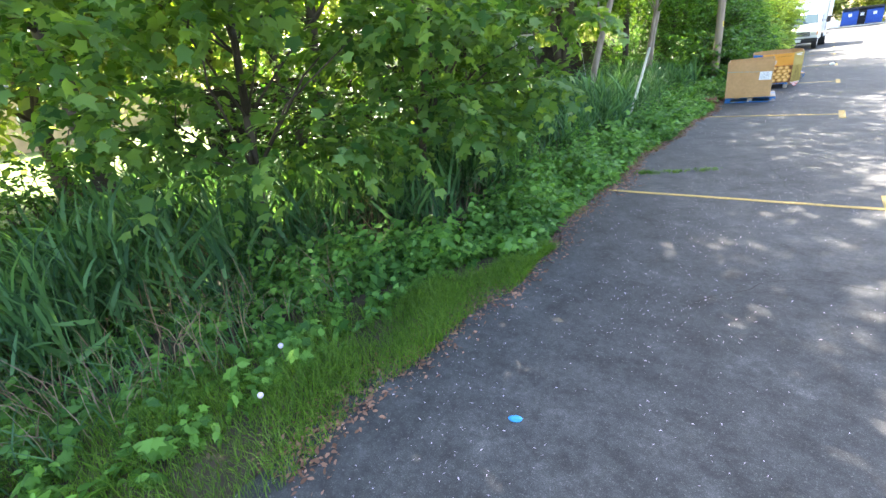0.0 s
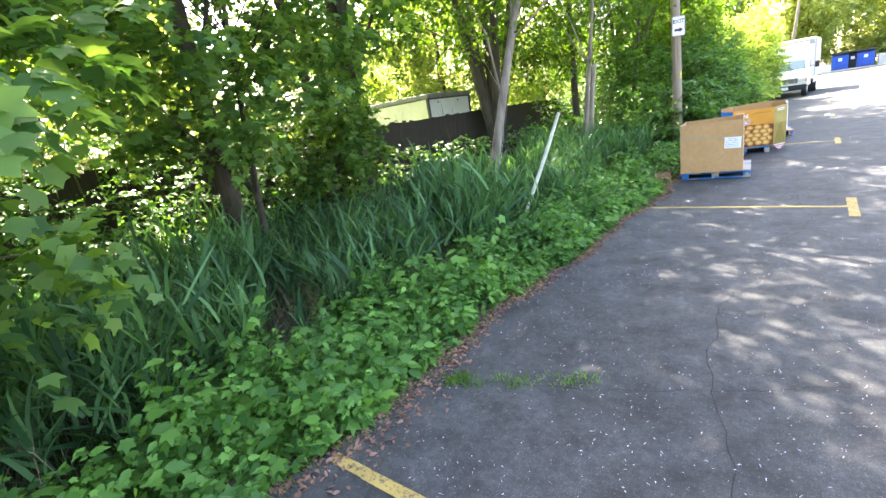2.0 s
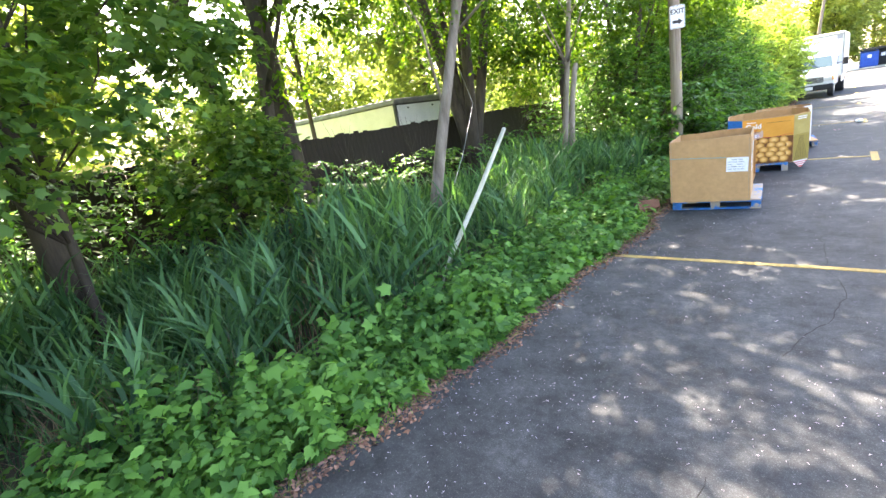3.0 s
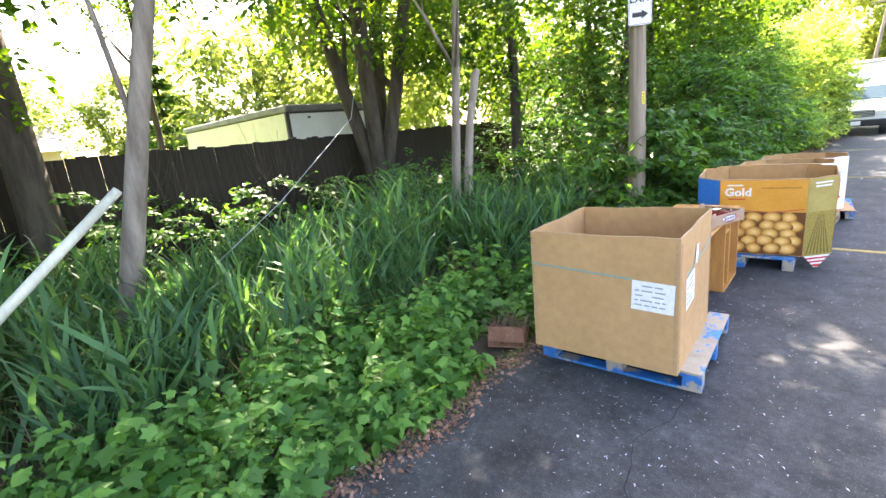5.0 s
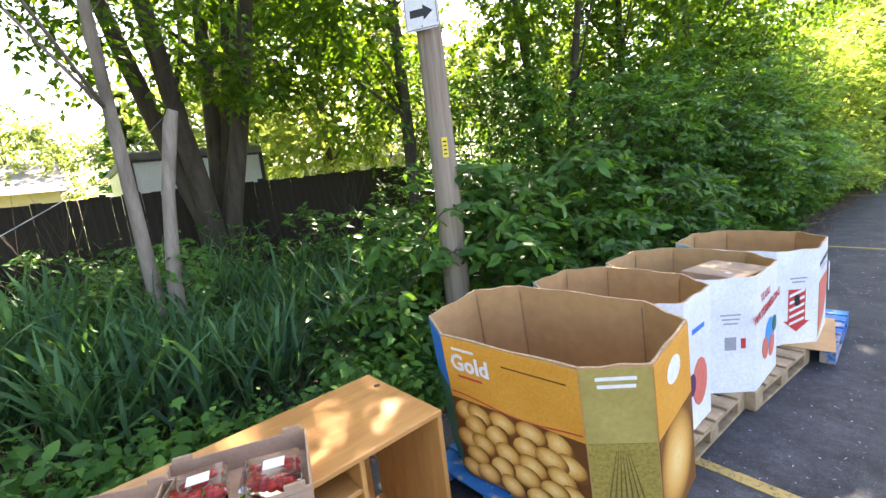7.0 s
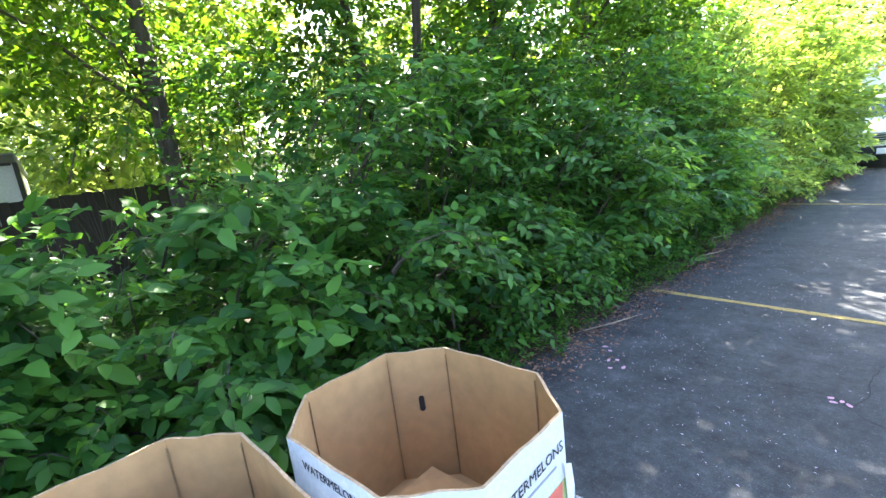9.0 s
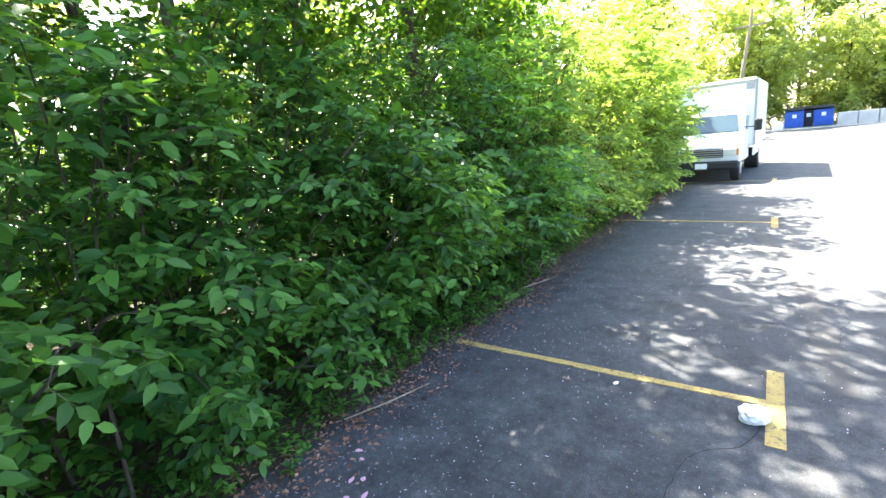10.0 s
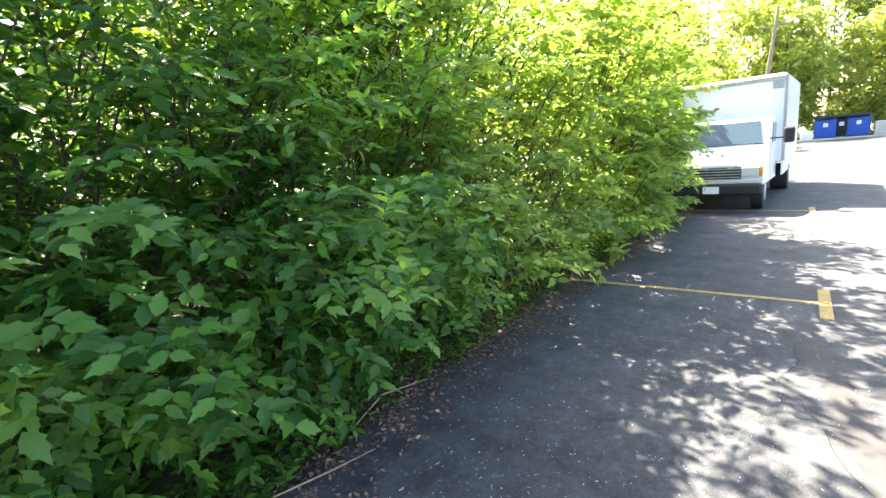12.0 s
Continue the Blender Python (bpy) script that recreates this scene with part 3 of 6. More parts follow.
def potato_print():
    g = GOLD_OCT
    w = g[1][0] - g[0][0]
    front = on_face(g[0], g[1], 0.5, 0)
    patch("orange_panel", rect(w - 0.004, 0.35, 0, 0.67), ORANGE, gold, front, 0.0, "orange printed panel")
    base = patch("potato_picture", rect(w - 0.004, 0.485, 0, 0.25), POTATO_GAP, gold, front, 0.0, "printed picture of golden potatoes")
    rng = random.Random(4)
    for r in range(5):
        for c in range(5):
            x = -w / 2 + 0.085 + c * (w - 0.17) / 4 + (0.055 if r % 2 else -0.045) + rng.uniform(-0.012, 0.012)
            x = max(-w / 2 + 0.082, min(w / 2 - 0.082, x))
            y = 0.075 + r * 0.088 + rng.uniform(-0.008, 0.008)
            a, pw, ph = rng.uniform(-0.7, 0.7), rng.uniform(0.155, 0.180), rng.uniform(0.118, 0.138)
            lift = 0.001 + 0.0012 * ((4 - r) * 3 + (c % 2))
            patch("potato", ellipse(pw, ph, x, y, a, 18), POTATO, base, Matrix(), lift)
    patch("wavy_stripe", [(-w / 2 + 0.01 + (w - 0.02) * k / 12, 0.515 + 0.018 * math.sin(k * 0.52 + 1.2)) for k in range(13)] + [(w / 2 - 0.01 - (w - 0.02) * k / 12, 0.507 + 0.018 * math.sin((12 - k) * 0.52 + 1.2)) for k in range(13)], RED, gold, front, 0.001)
    lettered("Gold", 0.125, LABEL, gold, front @ pose(-w / 2 + 0.17, 0.71, 0.002), bold=0.004)
    patch("text_bar", rect(0.15, 0.014, -w / 2 + 0.14, 0.79), LABEL, gold, front, 0.001)
    patch("text_bar", rect(0.16, 0.012, -w / 2 + 0.16, 0.635), RED, gold, front, 0.001)
    patch("text_bar", rect(0.34, 0.007, 0.16, 0.76), POTATO_GAP, gold, front, 0.001)
    cl = math.hypot(0.24, 0.15)
    blue = on_face(g[7], g[0], 0.5, 0)
    patch("sky_panel", rect(cl - 0.006, 0.31, 0, 0.69), SKY_PRINT, gold, blue, 0.0, "blue printed sky panel")
    patch("field_panel", rect(cl - 0.006, 0.53, 0, 0.27), LEAF_PRINT, gold, blue, 0.0, "dark green printed leaf panel")
    ol = on_face(g[1], g[2], 0.5, 0)
    patch("sky_panel", rect(cl - 0.006, 0.35, 0, 0.67), OLIVE_SKY, gold, ol, 0.0, "olive printed sky panel")
    fieldp = patch("field_panel", rect(cl - 0.006, 0.49, 0, 0.248), OLIVE, gold, ol, 0.0, "printed picture of a ploughed potato field")
    for k in range(-3, 4):
        patch("furrow", [(k * 0.036 - 0.006, 0.02), (k * 0.036 + 0.006, 0.02), (k * 0.008 + 0.001, 0.46), (k * 0.008 - 0.001, 0.46)], FURROW, fieldp, Matrix(), 0.001)
    for r, ln in ((0, 0.16), (1, 0.15)):
        patch("text_bar", rect(ln, 0.016, 0, 0.80 - 0.035 * r), LABEL, gold, ol, 0.001)
    side = on_face(g[2], g[3], 0.5, 0)
    sl = g[3][1] - g[2][1]
    patch("orange_panel", rect(sl - 0.004, 0.35, 0, 0.67), ORANGE, gold, side, 0.0, "orange printed panel")
    patch("potato_picture", rect(sl - 0.004, 0.485, 0, 0.25), POTATO, gold, side, 0.0, "printed picture of golden potatoes")
    patch("oval_mark", ellipse(0.16, 0.12, 0, 0.72), LABEL, gold, side, 0.001)
    flap = on_face(g[1], g[2], 0.5, 0)
    fl = patch("bottom_flap", [(-0.13, 0.0), (0.13, 0.0), (0.02, -0.135), (-0.02, -0.135)], LABEL, gold, flap, 0.004, "hanging red and white striped flap")
    patch("stripe", [(-0.115, -0.02), (0.115, -0.02), (0.10, -0.04), (-0.10, -0.04)], RED, fl, Matrix(), 0.0055)
    patch("stripe", [(-0.085, -0.06), (0.085, -0.06), (0.067, -0.08), (-0.067, -0.08)], RED, fl, Matrix(), 0.0055)
    patch("stripe", [(-0.05, -0.10), (0.05, -0.10), (0.02, -0.13), (-0.02, -0.13)], RED, fl, Matrix(), 0.0055)


potato_print()

# ---- white boxes
WOCT = octagon(1.05, 0.93, 0.24, 0.22)
AOCT = octagon(1.02, 0.80, 0.24, 0.20)
pallet(pose(1.04, 6.62, 0, 0, 0, 0), 1.08, 1.0, BARE_WOOD, "bare wooden pallet under a white box")
pallet(pose(1.13, 7.66, 0, 0, 0, -3), 1.08, 1.02, BARE_WOOD, "bare wooden pallet under the watermelon box with cartons")
pallet(pose(1.24, 8.62, 0, 0, 0, 6), 1.12, 0.98, BLUE_WOOD, "blue wooden pallet under the last watermelon box")
white_a = open_box("watermelon_box", pose(1.02, 6.50, 0.144, 0, 0, 3), AOCT, 0.83, WHITE_PRINT, "white printed open watermelon box with clear bottles inside")
white_b = open_box("watermelon_box", pose(1.10, 7.36, 0.144, 0, 0, 3), WOCT, 0.80, WHITE_PRINT, "white printed open watermelon box holding two smaller cartons")
white_c = open_box("watermelon_box", pose(1.17, 8.42, 0.144, 0, 0, 6), WOCT, 0.775, WHITE_PRINT, "white printed open watermelon box, empty, on a blue pallet")


def arrow_print(box, oct8, z):
    m = on_face(oct8[1], oct8[2], 0.5, z)
    fr = patch("arrow_sign", [(-0.065, 0.16), (-0.065, -0.10), (-0.10, -0.10), (0, -0.19), (0.10, -0.10), (0.065, -0.10), (0.065, 0.16)], RED, box, m, 0.0, "red and white striped arrow")
    for k in range(5):
        y = 0.115 - 0.058 * k
        patch("stripe", [(-0.056, y - 0.02), (0.056, y + 0.03), (0.056, y + 0.052), (-0.056, y + 0.002)], LABEL, fr, Matrix(), 0.0015)
    patch("handhole", [(0.022 * math.cos(a), 0.07 + (0.022 * math.sin(a) + (0.025 if math.sin(a) > 0 else -0.025))) for a in (k * math.tau / 12 for k in range(12))], BLACK_CARD, fr, Matrix(), 0.003, "dark oval hand hole")
    for r in range(2):
        patch("text_bar", rect(0.10 + 0.03 * r, 0.012, 0.01, 0.22 + 0.03 * r), GREY_INK, box, m, 0.0)


def inner_hole(box, oct8, z):
    a, b = oct8[5], oct8[6]
    m = on_face(b, a, 0.5, z)
    mm = m @ pose(0, 0, 0.015)
    patch("handhole", [(0.016 * math.cos(t), 0.016 * math.sin(t) + (0.03 if math.sin(t) > 0 else -0.03)) for t in (k * math.tau / 12 for k in range(12))], BLACK_CARD, box, mm, 0.0, "dark oval hand hole")


arrow_print(white_c, WOCT, 0.30)
arrow_print(white_a, AOCT, 0.36)
inner_hole(white_c, WOCT, 0.47)
inner_hole(white_a, AOCT, 0.52)


def melon_slice(box, oct8):
    m = on_face(oct8[2], oct8[3], 0.5, 0)
    outer = [(-0.235, 0.50)] + [(0.235, 0.50)] + [(0.235 - 0.47 * (1 - math.cos(k / 10 * math.pi / 2)) , 0.50 - 0.46 * math.sin(k / 10 * math.pi / 2)) for k in range(1, 11)]
    patch("rind", outer, RIND, box, m, 0.0, "printed melon rind")
    inn = [(-0.235, 0.50)] + [(0.20, 0.50)] + [(0.20 - 0.435 * (1 - math.cos(k / 10 * math.pi / 2)), 0.50 - 0.41 * math.sin(k / 10 * math.pi / 2)) for k in range(1, 11)]
    patch("melon_flesh", inn, PINK, box, m, 0.0015, "printed red melon flesh")
    lettered("WATERMELONS", 0.062, INK, box, m @ pose(0.0, 0.64, 0.001, 0, 0, 2))
    patch("text_bar", rect(0.30, 0.010, 0.02, 0.585), GREY_INK, box, m, 0.0)


def texas_print(box, oct8):
    m = on_face(oct8[2], oct8[3], 0.5, 0)
    lettered("TEXAS", 0.075, RED, box, m @ pose(-0.06, 0.63, 0.001, 0, 0, 4))
    lettered("WATERMELONS", 0.085, RED, box, m @ pose(0.0, 0.53, 0.001, 0, 0, 6), bold=0.002)
    patch("picture", ellipse(0.22, 0.22, 0.06, 0.32), CYAN, box, m, 0.0, "round blue and green print")
    patch("picture", ellipse(0.13, 0.16, -0.05, 0.24, 0.3), PINK, box, m, 0.0015, "red melon slice print")
    patch("picture", ellipse(0.12, 0.17, 0.10, 0.22, -0.3), PINK, box, m, 0.0022, "red melon slice print")
    patch("picture", ellipse(0.10, 0.12, 0.16, 0.36), LEAF_PRINT, box, m, 0.003, "green print")
    m = on_face(oct8[1], oct8[2], 0.5, 0.45)
    for r in range(3):
        patch("text_bar", rect(0.13 - 0.02 * r, 0.010, 0, 0.10 - 0.03 * r), GREY_INK, box, m, 0.0)
    patch("picture", rect(0.07, 0.09, 0, -0.10), GREY_INK, box, m, 0.0)
    patch("picture", rect(0.03, 0.07, 0.08, -0.10), RED, box, m, 0.0)


melon_slice(white_c, WOCT)
patch("torn_paper", [(-0.03, 0.16), (0.02, 0.13), (0.035, 0.02), (0.02, -0.06), (0.045, -0.12), (0.0, -0.10), (-0.02, -0.02)], LABEL, white_c, on_face(WOCT[2], WOCT[3], 0.985, 0.42), 0.012, "torn strip of white paper hanging from the corner")
texas_print(white_b, WOCT)
m = on_face(AOCT[2], AOCT[3], 0.5, 0)
patch("picture", ellipse(0.22, 0.30, 0.02, 0.28), PINK, white_a, m, 0.0, "red melon print")
patch("picture", ellipse(0.10, 0.14, -0.10, 0.30), PURPLE, white_a, m, 0.0015, "dark print")
patch("text_bar", rect(0.18, 0.03, 0.0, 0.62), SKY_PRINT, white_a, m, 0.0)
for face in ((7, 0), (0, 1)):
    mm = on_face(WOCT[face[0]], WOCT[face[1]], 0.5, 0.70)
    if face == (0, 1):
        lettered("WATERMELONS", 0.05, INK, white_c, mm)


CARTON_DULL = surface("dull_cardboard", (0.30, 0.215, 0.15), (0.38, 0.28, 0.20), 3.0, 30.0, 0.88, 0.04)


def carton(name, m, s, material, label):
    t = thing(name, m, label, "carton", "cartons in the white box")
    part("body", boxed((0, 0, s[2] / 2), s, 0.004), material, t)
    return t


c1 = carton("carton", pose(1.32, 7.50, 0.30, 0, 0, -9), (0.42, 0.43, 0.58), CARTON_DULL, "closed grey-brown cardboard carton inside the white box")
part("tape", boxed((0, 0, 0.5805), (0.40, 0.05, 0.002)), KRAFT_EDGE, c1, "brown sealing tape")
part("white_fleck", boxed((0.08, -0.10, 0.5805), (0.05, 0.02, 0.0015)), LABEL, c1)
filler = carton("carton", pose(1.24, 7.49, 0.152, 0, 0, -9), (0.46, 0.44, 0.148), KRAFT, "flattened brown carton at the bottom of the box")
c2 = carton("carton", pose(0.95, 7.12, 0.152, 0, 0, -8), (0.38, 0.31, 0.58), CYAN, "bright blue product carton with yellow and black print")
part("yellow_patch", boxed((0.03, -0.10, 0.5805), (0.24, 0.08, 0.002)), BRIGHT_YELLOW, c2)
part("white_patch", boxed((-0.03, 0.05, 0.5805), (0.14, 0.10, 0.002)), LABEL, c2)
part("black_band", boxed((0.17, 0.02, 0.5805), (0.06, 0.24, 0.002)), BLACK_CARD, c2)
for k in range(3):
    part("text_bar", boxed((0.155 + 0.016 * k, 0.03, 0.582), (0.006, 0.18 - 0.03 * k, 0.001)), LABEL, c2)
under = carton("carton", pose(1.17, 8.42, 0.152, 0, 0, 6), (0.74, 0.66, 0.09), KRAFT, "flattened brown cartons stacked in the bottom of the box")
c3 = carton("carton", pose(1.12, 8.20, 0.243, 0, 0, 40), (0.30, 0.20, 0.10), SKY_PRINT, "small blue carton on the floor of the white box")
part("lid", boxed((0, 0, 0.103), (0.26, 0.06, 0.006), 0.001), BLACK_CARD, c3)
for k in range(3):
    f = thing("cardboard_piece", pose(1.0 + 0.16 * k, 8.5 + 0.06 * (k % 2), 0.258 + 0.012 * k, 4, -4 + 3 * k, 35 * k), "loose brown cardboard flap lying in the box", "cardboard", "card scraps in the box")
    part("sheet", boxed((0, 0, 0), (0.34, 0.22, 0.006), 0.002), KRAFT, f)
f = thing("cardboard_piece", pose(1.62, 8.44, 0.148, 0, 0, 12), "brown cardboard sheet sticking out under the box", "cardboard", "card under the boxes")
part("sheet", boxed((0, 0, 0.001), (0.34, 0.80, 0.006), 0.002), KRAFT, f)


def bottle(m):
    t = thing("plastic_bottle", m, "clear plastic bottle with a dark cap in the box", "bottle", "bottles in the box")
    bm = bmesh.new()
    tube(bm, [(0, 0, 0), (0, 0, 0.16), (0, 0, 0.20), (0, 0, 0.23)], [0.04, 0.04, 0.018, 0.015], 14)
    part("body", bm, CLEAR, t, smooth=True)
    part("cap", tubed([(0, 0, 0.228), (0, 0, 0.26)], [0.018, 0.017], 10), BLACK_CARD, t)
    part("label", tubed([(0, 0, 0.05), (0, 0, 0.12)], [0.0415, 0.0415], 14), LABEL, t)


fill = carton("carton", pose(1.02, 6.44, 0.152, 0, 0, 6), (0.62, 0.5, 0.34), KRAFT, "brown carton in the bottom of the white box")
for p in ((1.08, 6.52, 0.493, 0, 8, 20), (1.18, 6.46, 0.493, 4, 0, 0), (1.14, 6.58, 0.493, -5, 0, 0)):
    bottle(pose(*p))


# ---- bookshelf and fruit trays
def bookshelf():
    m = pose(0.79, 4.24, 0, 0, 0, 3.2)
    s = thing("bookshelf", m, "honey-coloured wooden bookshelf lying on its side on the asphalt", "shelf unit")
    L, D, H = 1.42, 0.62, 0.76
    part("side_panel", boxed((0, 0, H - 0.013), (D, L, 0.026), 0.004), SHELF_WOOD, s)
    for y in (-L / 2 + 0.05, L / 2 - 0.014):
        part("end_panel", boxed((0, y, H / 2 - 0.013), (D - 0.004, 0.026, H - 0.028), 0.004), SHELF_WOOD, s)
    part("side_panel", boxed((0, 0.375, 0.014), (D, 0.66, 0.026), 0.004), SHELF_WOOD, s)
    for y in (0.05, 0.28):
        part("shelf_board", boxed((0.0, y, H / 2 - 0.0), (D - 0.02, 0.024, H - 0.056), 0.003), SHELF_WOOD, s)
    part("shelf_board", boxed((0.0, 0.165, 0.60), (D - 0.03, 0.204, 0.022), 0.003), SHELF_WOOD, s)
    part("rail", boxed((0.10, -0.305, 0.25), (0.03, 0.68, 0.05), 0.003), SHELF_WOOD, s)
    part("back_panel", boxed((-D / 2 + 0.008, 0.0, H / 2 - 0.013), (0.008, L - 0.16, H - 0.06)), SHELF_WOOD, s)
    part("knot", tubed([(-0.15, 0.66, H - 0.001), (-0.15, 0.66, H + 0.001)], [0.018, 0.018], 12), BARK_DARK, s, "dark round screw hole")


bookshelf()
TRAY_CARD = surface("tray_card", (0.33, 0.20, 0.125), (0.46, 0.305, 0.205), 5.0, 60.0, 0.8, 0.08)


def fruit_tray(m, w, l, label):
    """A low carton tray; its long side runs along y, the printed side faces +x."""
    t = thing("fruit_tray", m, label, "fruit tray", "fruit trays on the shelf")
    h = 0.095
    part("tray_floor", boxed((0, 0, 0.004), (w, l, 0.007)), TRAY_CARD, t)
    for x in (-w / 2, w / 2):
        part("long_side", boxed((x, 0, h / 2 + 0.003), (0.007, l, h), 0.002), TRAY_CARD, t)
    for y in (-l / 2, l / 2):
        part("short_side", boxed((0, y, h / 2 + 0.002), (w, 0.007, h * 0.95), 0.002), TRAY_CARD, t)
    for x in (-w / 2, w / 2):
        for y in (-l / 2 + 0.05, l / 2 - 0.05):
            part("corner_post", boxed((x, y, h + 0.012), (0.010, 0.07, 0.026), 0.003), TRAY_CARD, t)
    mm = Matrix(((0, 0, 1, w / 2 + 0.005), (1, 0, 0, 0.03), (0, 1, 0, h / 2 + 0.004), (0, 0, 0, 1)))
    rim = patch("emblem", ellipse(0.23, 0.052, n=20), PURPLE, t, mm, 0.0, "dark purple and white printed emblem")
    patch("emblem_bar", ellipse(0.215, 0.042, n=20), LABEL, rim, Matrix(), 0.0015)
    for k in range(7):
        patch("emblem_mark", rect(0.013, 0.026, -0.075 + 0.025 * k, 0.0), PURPLE, rim, Matrix(), 0.003)
    patch("emblem_dot", ellipse(0.02, 0.03, 0.098, 0.0), RED, rim, Matrix(), 0.003)
    patch("text_bar", rect(0.10, 0.006, 0, -0.034), PURPLE, t, mm, 0.0)
    for z in (-0.012, 0.03):
        patch("fold_line", rect(l - 0.02, 0.0025, -0.03, z), BARK, t, mm, 0.0)
    return t


def clamshell(m, seed):
    t = thing("berry_box", m, "clear plastic clamshell box of red strawberries", "berry box", "berry boxes in the tray")
    rng = random.Random(seed)
    bm = bmesh.new()
    block(bm, (0, 0, 0.045), (0.185, 0.205, 0.085), 0.014)
    part("shell", bm, CLEAR, t)
    part("sticker", boxed((-0.01, 0.01, 0.0892), (0.06, 0.075, 0.001)), LABEL, t)
    for k in range(20):
        bm = bmesh.new()
        bmesh.ops.create_icosphere(bm, subdivisions=1, radius=0.019)
        for v in bm.verts:
            v.co.z *= 1.25
            if v.co.z < 0:
                v.co.x *= 1 + v.co.z * 20
                v.co.y *= 1 + v.co.z * 20
        b = part("strawberry", bm, BERRY, t, smooth=True)
        b.matrix_local = pose(rng.uniform(-0.066, 0.066), rng.uniform(-0.075, 0.075), rng.uniform(0.025, 0.05), rng.uniform(-90, 90), rng.uniform(-90, 90), 0)


fruit_tray(pose(0.85, 3.62, 0.762, 0, 0, -27), 0.33, 0.52, "empty brown cardboard fruit tray on the shelf")
fruit_tray(pose(0.97, 4.10, 0.762, 0, 0, -19), 0.38, 0.50, "brown cardboard fruit tray with two berry boxes on the shelf")
clamshell(pose(0.90, 3.98, 0.771, 0, 0, -15), 1)
clamshell(pose(1.02, 4.21, 0.771, 0, 0, -22), 2)


# ---- pole, sign, leaning stick, small litter
def utility_pole():
    p = thing("utility_pole", pose(-0.645, 6.51, 0), "weathered grey wooden utility pole with deep cracks", "pole")
    bm = bmesh.new()
    n, lev = 28, 40
    rng = rgen(8)
    groove = rng.random(n) * 0.008
    rings = []
    for k in range(lev):
        z = -0.05 + 9.0 * (k / (lev - 1)) ** 1.2
        r = 0.128 - 0.0045 * z
        rings.append([bm.verts.new(((r - groove[j] * (0.4 + 0.6 * math.sin(z * 1.1 + j))) * math.cos(j * math.tau / n) + 0.012 * math.sin(z), (r - groove[j]) * math.sin(j * math.tau / n), z)) for j in range(n)])
    for a, b in zip(rings, rings[1:]):
        for j in range(n):
            bm.faces.new((a[j], a[(j + 1) % n], b[(j + 1) % n], b[j]))
    bm.faces.new(rings[-1])
    part("shaft", bm, POLE_WOOD, p, smooth=True)
    tag = part("tag", boxed((0, 0, 0), (0.05, 0.003, 0.17), 0.001), BRIGHT_YELLOW, p, "small yellow tag")
    tag.matrix_local = pose(0.118, -0.055, 2.02, 0, 0, 65)
    for k in range(4):
        b = part("tag_mark", boxed((0, -0.0022, -0.055 + 0.035 * k), (0.03, 0.001, 0.014)), BLACK_CARD, tag)


utility_pole()


def exit_sign():
    s = thing("exit_sign", pose(-0.55, 6.37, 2.99, 0, 0, 30), "white metal exit sign with a black arrow on the pole", "sign")
    w, h = 0.305, 0.46
    bm = bmesh.new()
    r = 0.03
    pts = []
    for cx, cz, a0 in ((w / 2 - r, r, -90), (w / 2 - r, h - r, 0), (-w / 2 + r, h - r, 90), (-w / 2 + r, r, 180)):
        pts += [(cx + r * math.cos(radians(a0 + 22.5 * k)), cz + r * math.sin(radians(a0 + 22.5 * k))) for k in range(5)]
    polygon_plate(bm, pts, 0.003)
    part("plate", bm, LABEL, s)
    m = Matrix(((1, 0, 0, 0), (0, 0, -1, -0.0035), (0, 1, 0, 0), (0, 0, 0, 1)))
    lettered("EXIT", 0.135, INK, s, m @ pose(0, 0.335, 0.001), bold=0.003)
    patch("arrow", [(-0.10, 0.105), (0.02, 0.105), (0.02, 0.075), (0.105, 0.135), (0.02, 0.195), (0.02, 0.165), (-0.10, 0.165)], INK, s, m, 0.001, "black arrow")
    for (x, z, a, b) in ((0, 0.012, w - 0.03, 0.005), (0, h - 0.012, w - 0.03, 0.005)):
        patch("border", rect(a, b, x, z), INK, s, m, 0.001)
    for x in (-w / 2 + 0.012, w / 2 - 0.012):
        patch("border", rect(0.005, h - 0.06, x, h / 2), INK, s, m, 0.001)
    for z in (0.03, h - 0.03):
        part("bolt", tubed([(0, -0.003, z), (0, -0.009, z)], [0.008, 0.007], 8), GREY_INK, s)


exit_sign()

STICK = surface("peeled_pole", (0.36, 0.37, 0.29), (0.55, 0.55, 0.45), 6.0, 60.0, 0.7, 0.2, stretch=(1, 1, 0.2))
st = thing("leaning_pole", pose(0, 0, 0), "pale greenish-white pole leaning over in the reeds", "pole")
part("shaft", tubed([(-1.04, -1.95, 0.0), (-1.05, -1.55, 0.42), (-1.09, -0.78, 1.02), (-1.13, -0.01, 1.67)], [0.028, 0.03, 0.03, 0.028], 10), STICK, st, smooth=True)
wire = thing("wire", pose(0, 0, 0), "thin slack grey wire running down through the reeds", "wire")
part("strand", tubed([(-2.75 - 0.0, 0.35, 0.35), (-3.6, 2.2, 1.15), (-4.6, 4.2, 2.2), (-5.9, 5.5, 3.4)], [0.006] * 4, 5), GREY_INK, wire)


